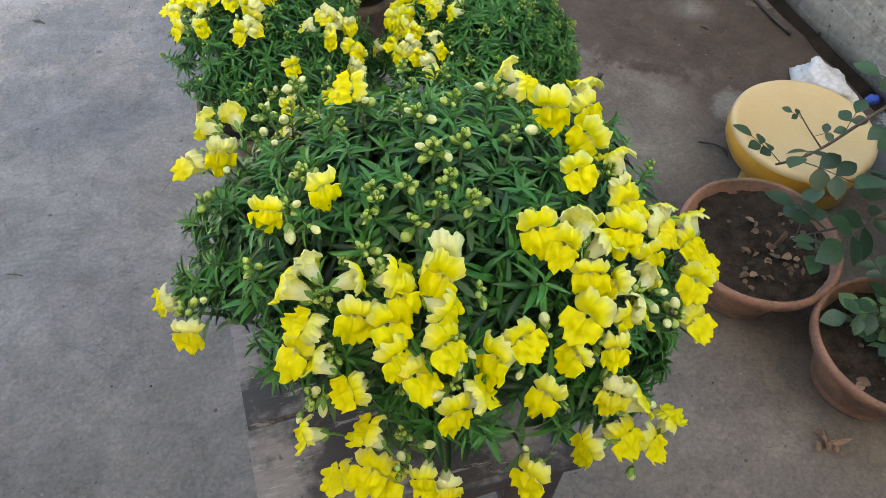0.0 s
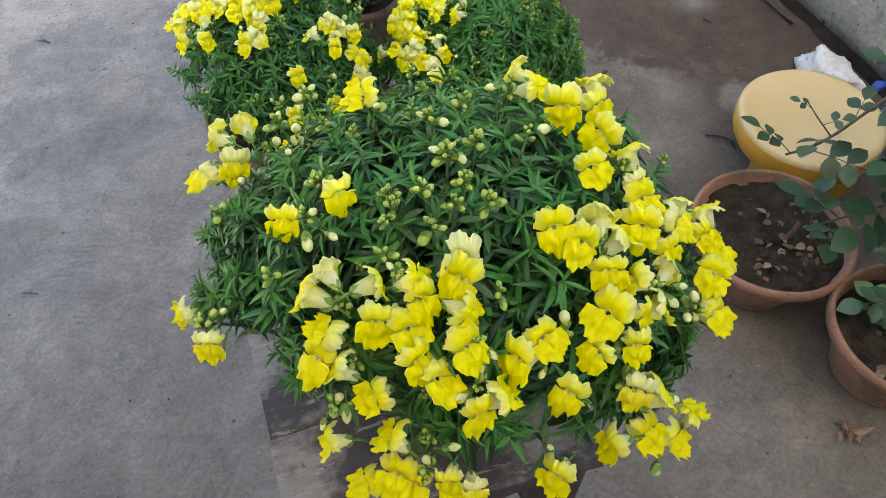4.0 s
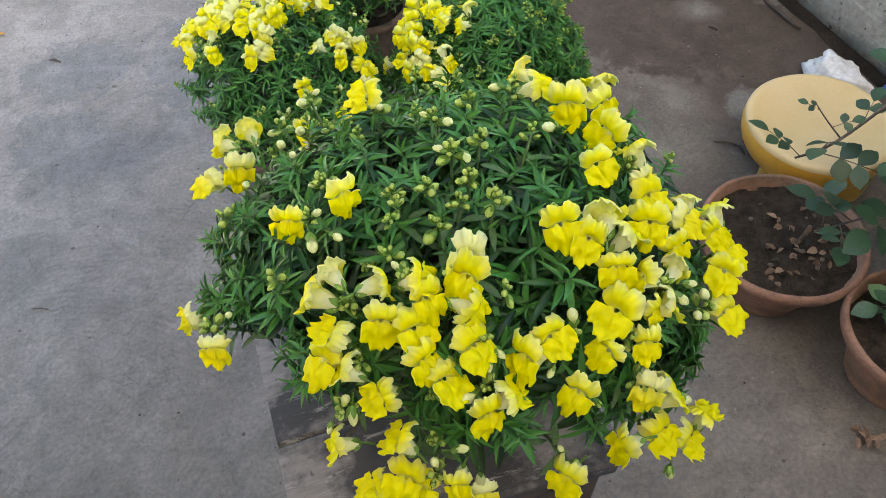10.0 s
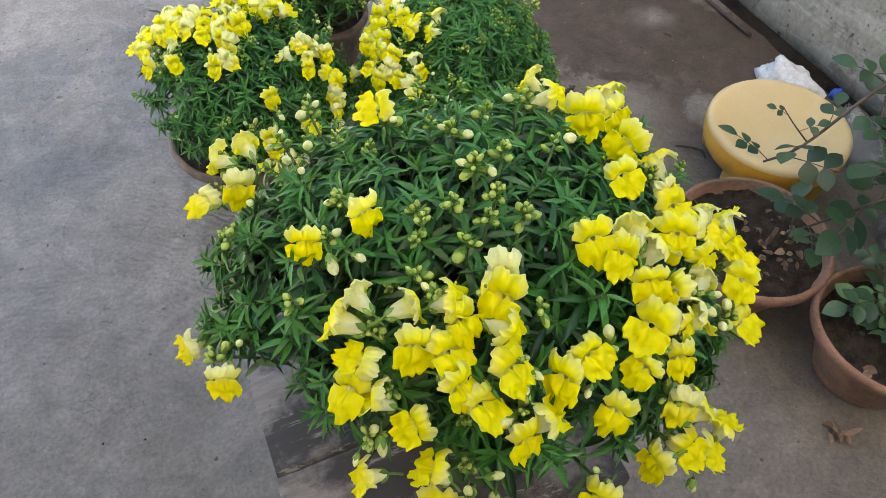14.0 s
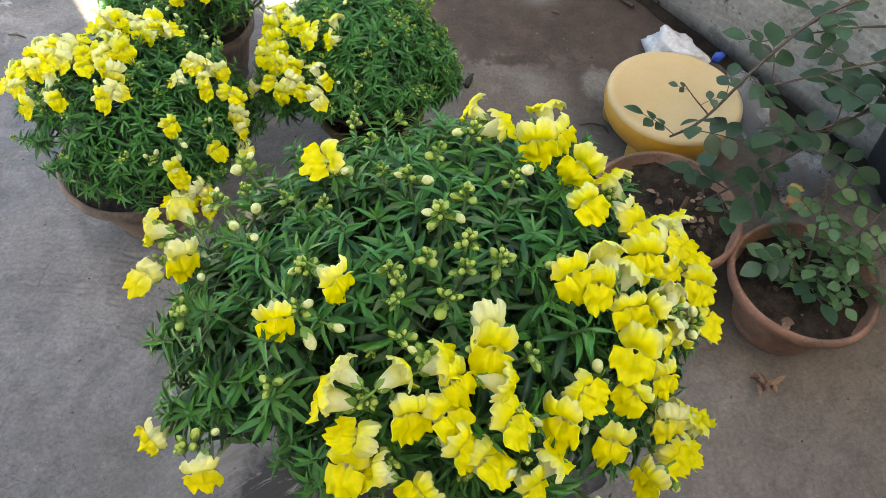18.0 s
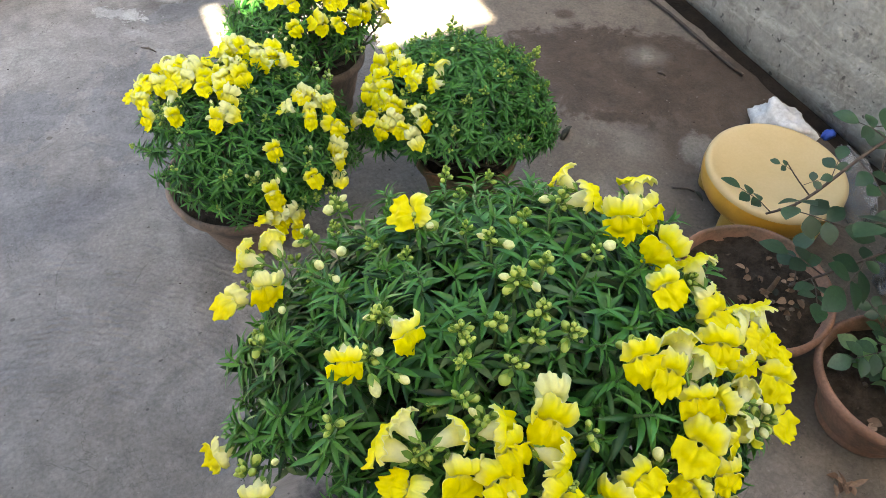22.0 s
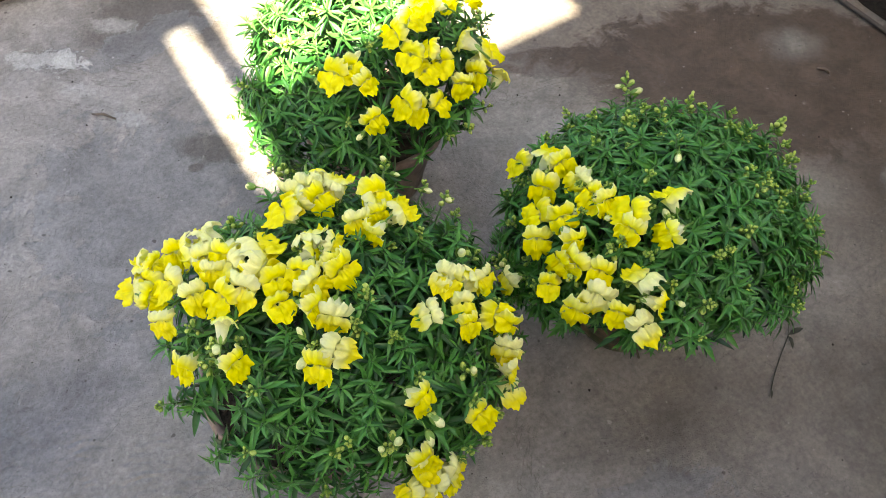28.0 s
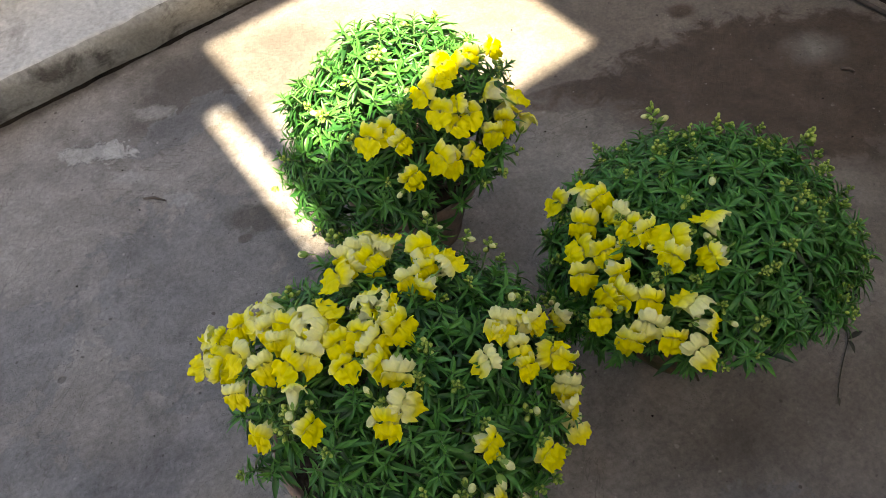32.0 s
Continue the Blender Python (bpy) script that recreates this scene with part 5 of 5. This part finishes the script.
# ---- roses ----
def rose_leaf_mesh(rng, count, size, mat):
    """A rose leaf: paired oval leaflets and one at the end, on a thin stalk."""
    bm = bmesh.new()
    tube(bm, [(0, 0, 0), (size * 0.9, 0, size * 0.12), (size * (0.9 + 0.62 * (count // 2)), 0, 0.0)], [0.0012, 0.001, 0.0007], 5)
    for f in bm.faces:
        f.material_index = 1
    for n in range(count // 2):
        for side in (-1, 1):
            root = Vector((size * (0.85 + 0.62 * n), 0, size * 0.10 * (1 - n)))
            blade(bm, root, Vector((0.45, side * 0.9, rng.uniform(-0.1, 0.2))), Vector((0, 0, 1)), size * rng.uniform(0.85, 1.0), size * rng.uniform(0.62, 0.72), rng.uniform(0.05, 0.3), rng.uniform(0.05, 0.3), 6, 0.52)
    blade(bm, Vector((size * (0.85 + 0.62 * (count // 2)), 0, 0)), Vector((1, 0, 0)), Vector((0, 0, 1)), size * 1.15, size * 0.78, 0.25, 0.15, 6, 0.52)
    return ready("rose_leaf", bm, mat, CANE)


ROSES = [rose_leaf_mesh(rng, c, s, ROSE_LEAF) for c, s in ((5, 0.034), (5, 0.040), (3, 0.038), (5, 0.044))]
YOUNGS = [rose_leaf_mesh(rng, c, s, ROSE_YOUNG) for c, s in ((5, 0.026), (5, 0.030), (3, 0.028))]


def cane(plant, points, thick, leaves, seed, meshes, grow=1.0, thorns=True):
    """A rose stem with thorns and leaves set along it."""
    rng = random.Random(seed)
    points = [Vector(p) for p in points]
    fine = []
    for n in range(len(points) - 1):
        a, b, c, d = points[max(0, n - 1)], points[n], points[n + 1], points[min(len(points) - 1, n + 2)]
        for k in range(5):
            t = k / 5
            fine.append(0.5 * (2 * b + (c - a) * t + (2 * a - 5 * b + 4 * c - d) * t * t + (3 * b - a - 3 * c + d) * t ** 3))
    fine.append(points[-1])
    radii = [thick * (1 - 0.55 * n / (len(fine) - 1)) for n in range(len(fine))]
    stem = part("cane", tube(bmesh.new(), fine, radii, 7), CANE, plant)
    if thorns:
        for n in range(2, len(fine) - 1, 2):
            a = rng.uniform(0, 6.28)
            out = Vector((math.cos(a), math.sin(a), 0.2))
            part("thorn", tube(bmesh.new(), [fine[n], fine[n] + out * 0.004 + Vector((0, 0, 0.001)), fine[n] + out * 0.008], [0.0018, 0.001, 0.0002], 5), CANE, stem)
    for k in range(leaves):
        s = (k + 0.8) / (leaves + 0.3)
        n = min(len(fine) - 2, int(s * (len(fine) - 1)))
        a = k * 2.39996 + rng.uniform(-0.4, 0.4)
        way = Vector((math.cos(a), math.sin(a), rng.uniform(-0.1, 0.45))).normalized()
        side = Vector((0, 0, 1)).cross(way).normalized()
        m = Matrix.Translation(fine[n]) @ Matrix((way, side, way.cross(side))).transposed().to_4x4() @ Matrix.Rotation(rng.uniform(-0.5, 0.5), 4, "X") @ Matrix.Scale(grow * rng.uniform(0.8, 1.15), 4)
        put("rose_leaf", rng.choice(meshes), stem, m)
    return stem


def litter(plant, count, z, r, seed, mats=(CREAM_DRY, STONE, DRY), spread=None, name="dry_leaf_bit"):
    """Crumbs of stone and dry leaf on the soil."""
    rng = random.Random(seed)
    for n in range(count):
        a, d = rng.uniform(0, 6.28), r * math.sqrt(rng.random())
        x, y = (d * math.cos(a), d * math.sin(a)) if not spread else (spread[0] + rng.gauss(0, spread[2]), spread[1] + rng.gauss(0, spread[3]))
        if math.hypot(x, y) > r:
            continue
        bm, mat = bmesh.new(), rng.choice(mats)
        if mat is STONE:
            bmesh.ops.create_icosphere(bm, subdivisions=1, radius=rng.uniform(0.002, 0.006))
            for v in bm.verts:
                v.co *= 1 + 0.45 * noise.noise(v.co * 300 + Vector((n, 0, 0)))
                v.co.z *= 0.5
        else:
            long = rng.uniform(0.010, 0.024)
            blade(bm, Vector((-long / 2, 0, 0.003)), Vector((1, 0, rng.uniform(-0.1, 0.2))), Vector((0, 0, 1)), long, long * rng.uniform(0.4, 0.8), rng.uniform(-0.3, 0.6), rng.uniform(0.1, 1.0), 5)
        part(name, bm, mat, plant, at=pose(x, y, z, rng.uniform(-20, 20), rng.uniform(-20, 20), rng.uniform(0, 360)))


rose_one = thing("potted_rose", pose(0.638, 0.900, 0.0), "leaning rose with dark green leaves in a red clay pot", "potted plant", "potted roses")
pot(rose_one, 0.162, 0.154, 0.088, CLAY_RED, 11, 0.030, 0.030)
litter(rose_one, 70, 0.136, 0.125, 3, mats=(CREAM_DRY, STONE, DRY, DARK_DRY, DRY, DRY, STONE), spread=(0.045, -0.02, 0.045, 0.05))
rose_two = thing("potted_rose", pose(0.827, 0.682, 0.0), "small bushy rose with grey-green leaves in a red clay pot", "potted plant", "potted roses")
pot(rose_two, 0.156, 0.139, 0.082, CLAY_RED, 17, 0.030, 0.032)
litter(rose_two, 10, 0.126, 0.11, 5)
part("stub", tube(bmesh.new(), [(0.035, -0.005, 0.12), (0.042, 0.0, 0.150), (0.046, 0.004, 0.172)], [0.006, 0.005, 0.004], 8), DRY, rose_one, "dry pinkish cut stub")
cane(rose_two, [(0.01, 0.01, 0.12), (0.02, 0.04, 0.19), (0.04, 0.10, 0.29)], 0.0034, 9, 21, YOUNGS, 1.12)
cane(rose_two, [(0.02, 0.0, 0.12), (0.07, 0.02, 0.19), (0.14, 0.05, 0.27)], 0.0034, 10, 23, YOUNGS, 1.12)
cane(rose_two, [(0.0, 0.0, 0.12), (-0.02, 0.03, 0.18), (-0.03, 0.07, 0.23)], 0.0030, 7, 29, ROSES, 0.85)
cane(rose_two, [(0.02, -0.01, 0.12), (0.05, -0.04, 0.17), (0.09, -0.07, 0.21)], 0.0030, 7, 31, YOUNGS, 1.1)
cane(rose_two, [(0.03, 0.0, 0.12), (0.10, -0.01, 0.18), (0.18, -0.02, 0.24)], 0.0030, 9, 37, YOUNGS, 1.12)
bm = bmesh.new()
blade(bm, Vector((-0.018, 0, 0)), Vector((1, 0, 0.15)), Vector((0, 0, 1)), 0.036, 0.022, 0.3, 0.3, 6)
part("yellowed_leaf", bm, FALLEN_ORANGE, rose_two, "yellowed orange leaf", at=pose(0.080, 0.000, 0.168, 10, 15, 20))

rose_bush = thing("rose_bush", pose(1.40, 0.90, 0.0), "leggy rose bush with arching thorny canes in a black plastic bag", "potted plant")
part("grow_bag", lathe([(0.05, 0.0), (0.15, 0.0), (0.172, 0.03), (0.178, 0.12), (0.170, 0.20), (0.176, 0.225), (0.172, 0.24), (0.162, 0.238), (0.16, 0.20)], 48, 0.09, 31), BLACK, rose_bush, "black plastic grow bag")
part("soil", lathe([(0.001, 0.195), (0.08, 0.198), (0.165, 0.190)], 40, 0.05, 2), SOIL, rose_bush)
cane(rose_bush, [(0.0, 0.02, 0.19), (-0.10, 0.08, 0.40), (-0.32, 0.10, 0.53), (-0.52, 0.09, 0.52), (-0.632, 0.072, 0.44), (-0.731, 0.037, 0.36), (-0.779, 0.050, 0.31)], 0.0048, 15, 4, ROSES, 1.0)
cane(rose_bush, [(-0.725, 0.040, 0.365), (-0.759, 0.052, 0.400), (-0.785, 0.061, 0.430)], 0.0016, 2, 5, [ROSES[2]], 0.5, thorns=False)
cane(rose_bush, [(-0.02, 0.0, 0.19), (-0.16, 0.02, 0.38), (-0.34, 0.00, 0.40), (-0.54, -0.04, 0.33), (-0.68, -0.06, 0.275), (-0.76, -0.07, 0.25)], 0.0040, 17, 9, ROSES, 1.15)
cane(rose_bush, [(0.0, 0.03, 0.19), (-0.06, 0.04, 0.40), (-0.20, 0.02, 0.52), (-0.40, -0.02, 0.53)], 0.0040, 22, 14, ROSES, 1.35)
cane(rose_bush, [(-0.03, 0.0, 0.19), (-0.14, -0.04, 0.36), (-0.32, -0.08, 0.46), (-0.50, -0.09, 0.44)], 0.0036, 22, 19, ROSES, 1.35)
cane(rose_bush, [(0.02, -0.02, 0.19), (-0.10, -0.08, 0.34), (-0.26, -0.14, 0.42), (-0.44, -0.17, 0.40)], 0.0036, 20, 24, ROSES, 1.25)
cane(rose_bush, [(-0.36, -0.02, 0.50), (-0.48, 0.00, 0.47), (-0.57, 0.02, 0.44), (-0.64, 0.05, 0.40)], 0.0028, 4, 34, ROSES, 1.35)
cane(rose_bush, [(-0.34, -0.07, 0.45), (-0.46, -0.06, 0.42), (-0.55, -0.05, 0.38), (-0.62, -0.02, 0.33)], 0.0028, 6, 39, ROSES, 1.4)
cane(rose_bush, [(-0.22, 0.06, 0.46), (-0.38, 0.10, 0.46), (-0.48, 0.13, 0.44), (-0.56, 0.17, 0.40)], 0.0028, 3, 44, ROSES, 1.3)


# ---- loose things on the floor ----
def single(name, bm, mat, at, label, category, group="", soft=True):
    ob = new(name, mesh_of(name, bm, mat, soft=soft))
    ob.matrix_basis = at
    return tagged(ob, label, category, group)


def crumpled(size, seed, flat=1.0, rough=0.35, level=4):
    """A crumpled bag."""
    bm = bmesh.new()
    bmesh.ops.create_icosphere(bm, subdivisions=level, radius=1.0)
    for v in bm.verts:
        fold = noise.fractal(v.co * 1.6 + Vector((seed, 0, 0)), 0.9, 2.0, 5)
        ridge = abs(noise.noise(v.co * 3.3 + Vector((0, seed, 0))))
        v.co *= 1 + rough * fold + 0.25 * ridge
        v.co = Vector((v.co.x * size[0], v.co.y * size[1], max(v.co.z * size[2], -size[2] * 0.55)))
    low = min(v.co.z for v in bm.verts)
    for v in bm.verts:
        v.co.z -= low
    return bm


def across(x, y, z=0.0, turn=0.0):
    return pose(x, y, z, 0, 0, turn)


single("plastic_sack", crumpled((0.085, 0.045, 0.055), 2), BAG_WHITE, across(0.975, 1.465, 0.0, -62), "crumpled white plastic sack behind the yellow stool", "bag")
single("blue_wrapper", crumpled((0.019, 0.013, 0.014), 7, level=3), BLUE, across(1.108, 1.462, 0.0, 20), "crumpled bright blue plastic wrapper", "wrapper")
single("clear_bag", crumpled((0.075, 0.055, 0.045), 5), CLEAR, across(1.075, 1.005, 0.0, 40), "clear crumpled plastic bag with a shiny surface", "bag")
single("clear_bag", crumpled((0.045, 0.12, 0.035), 9), CLEAR, across(1.085, 1.27, 0.0, -15), "long clear plastic wrapper beside the yellow stool", "bag")
rod = bmesh.new()
points = [(1.440 + 0.045 * s + 0.006 * noise.noise(Vector((s * 5, 0, 0))), 2.28 - 0.98 * s, 0.009) for s in (n / 24 for n in range(25))]
tube(rod, points, [0.0050 + 0.0010 * noise.noise(Vector((n * 0.7, 3, 0))) for n in range(25)], 8)
single("iron_rod", rod, ROD, TURNED, "long rusty rod lying along the foot of the wall", "rod")


def twig(points, thick, mat, label, leaf=(), name="twig"):
    """A dry twig on the floor, with withered leaves."""
    origin = Vector(points[0])
    ob = single(name, tube(bmesh.new(), [Vector(p) - origin for p in points], thick, 6), mat, Matrix.Translation(origin), label, "twig")
    rng = random.Random(repr(points))
    for at, way, size in leaf:
        bm = bmesh.new()
        blade(bm, Vector((0, 0, 0)), Vector((*way, 0.25)), Vector((0, 0, 1)), size, size * 0.30, 0.35, 0.9, 5)
        part("withered_leaf", bm, DARK_DRY, ob, at=Matrix.Translation(Vector(at) - origin))
    return ob


twig([(0.424, 1.283, 0.004), (0.395, 1.245, 0.006), (0.374, 1.205, 0.004), (0.340, 1.170, 0.003), (0.318, 1.145, 0.003), (0.303, 1.126, 0.005)], 0.0009, DARK_DRY, "thin dark wilted stalk with shrivelled leaves on the cement",
     (((0.424, 1.283, 0.004), (0.6, -0.8), 0.024), ((0.420, 1.280, 0.004), (-0.2, 0.9), 0.026), ((0.376, 1.207, 0.004), (1, 0.2), 0.030), ((0.374, 1.205, 0.004), (-0.1, -0.9), 0.022), ((0.303, 1.126, 0.005), (-0.3, -0.6), 0.014)), "wilted_stalk")
twig([(0.400, 1.492, 0.006), (0.412, 1.512, 0.010), (0.428, 1.535, 0.006)], [0.006, 0.009, 0.004], DARK_DRY, "curled dark dry leaf on the cement", (((0.412, 1.512, 0.008), (0.7, 0.8), 0.035), ((0.404, 1.50, 0.006), (-0.8, -0.2), 0.026)), "dry_leaf")
twig([(0.640, 1.305, 0.003), (0.672, 1.300, 0.005), (0.690, 1.288, 0.004)], 0.0022, TWIG, "short dry twig beside the yellow stool", (((0.690, 1.288, 0.004), (0.3, -0.9), 0.034),))
twig([(0.728, 1.752, 0.003), (0.740, 1.745, 0.006), (0.746, 1.735, 0.003)], 0.0030, TWIG, "tiny dark scrap of bark on the cement")
twig([(-0.735, 1.945, 0.003), (-0.712, 1.937, 0.006), (-0.690, 1.922, 0.003)], [0.002, 0.0030, 0.0015], TWIG, "small dark curled scrap of bark on the cement")
twig([(-0.875, 0.868, 0.003), (-0.860, 0.870, 0.003), (-0.842, 0.866, 0.003)], 0.0013, TWIG, "short thin dark stick on the pale cement")
twig([(-1.118, 1.700, 0.003), (-1.100, 1.696, 0.007), (-1.082, 1.688, 0.003)], [0.002, 0.0034, 0.0016], TWIG, "curled scrap of dark bark on the pale cement")
twig([(-0.360, 0.150, 0.003), (-0.335, 0.158, 0.003), (-0.305, 0.152, 0.003)], 0.0016, TWIG, "thin dry stem on the cement")
single("root_tangle", tube(bmesh.new(), [(0.017 * math.cos(0.31 * t) + 0.006 * math.cos(2.3 * t), 0.006 * math.sin(0.83 * t) + 0.005 * math.sin(2.1 * t), 0.0035 + 0.0015 * math.sin(3 * t)) for t in (n * 0.28 for n in range(90))], 0.0010, 5), PALE_TWIG, across(-0.316, 0.985, 0.0, 12), "small pale tangle of dry roots on the cement", "roots")

debris = thing("dry_leaf_clump", pose(0.734, 0.553, 0.0), "shrivelled brown dry leaves on the cement by the pot", "dry leaves")
rng = random.Random(41)
for n in range(12):
    a = rng.uniform(0, 6.28)
    bm = bmesh.new()
    blade(bm, Vector((0, 0, 0.004)), Vector((math.cos(a), math.sin(a) * 0.7, rng.uniform(-0.05, 0.5))), Vector((0, 0, 1)), rng.uniform(0.014, 0.040), rng.uniform(0.005, 0.013), rng.uniform(-0.3, 0.9), rng.uniform(0.3, 1.3), 5)
    part("dry_leaf", bm, rng.choice((CREAM_DRY, DRY, DRY)), debris, at=pose(rng.gauss(0, 0.010), rng.gauss(0, 0.007), 0.002))
for k, (x, y, mat, turn, label) in enumerate(((1.069, 0.991, FALLEN_YELLOW, 10, "fallen bright yellow petal on the cement"), (1.041, 0.962, FALLEN_ORANGE, 200, "fallen orange-yellow leaf on the cement"), (1.060, 0.949, FALLEN_ORANGE, 80, "fallen orange-yellow leaf on the cement"))):
    bm = bmesh.new()
    blade(bm, Vector((-0.02, 0, 0.002)), Vector((1, 0, 0.12)), Vector((0, 0, 1)), 0.042, 0.028, 0.3, 0.25, 6)
    single("fallen_petal" if k == 0 else "fallen_leaf", bm, mat, across(x, y, 0.001, turn), label, "petal" if k == 0 else "leaf")

bm = bmesh.new()
blade(bm, Vector((-0.012, 0, 0.002)), Vector((1, 0, 0.2)), Vector((0, 0, 1)), 0.026, 0.015, 0.4, 0.6, 5)
single("fallen_leaf", bm, FALLEN_ORANGE, across(-1.304, 1.824, 0.001, 35), "tiny curled yellow-orange leaf on the bare cement", "leaf")
# crumbs and grit over the floor
rng = random.Random(77)
bm = bmesh.new()
for n in range(420):
    u, v = rng.uniform(-1.1, 1.45), rng.uniform(-0.1, 2.4)
    size = rng.choice((0.0006, 0.0008, 0.0010, 0.0012, 0.0020))
    made = bmesh.ops.create_icosphere(bm, subdivisions=1, radius=size, matrix=Matrix.Translation((u, v, size * 0.4)))
    for w in made["verts"]:
        w.co += Vector((rng.uniform(-0.4, 0.4), rng.uniform(-0.4, 0.4), rng.uniform(-0.3, 0.1))) * size
grit = new("floor_grit", mesh_of("floor_grit", bm, DIRT_AND_SHADE))
grit.matrix_basis = TURNED
tagged(grit, "dark crumbs of soil and grit on the cement", "grit", kind="stuff")
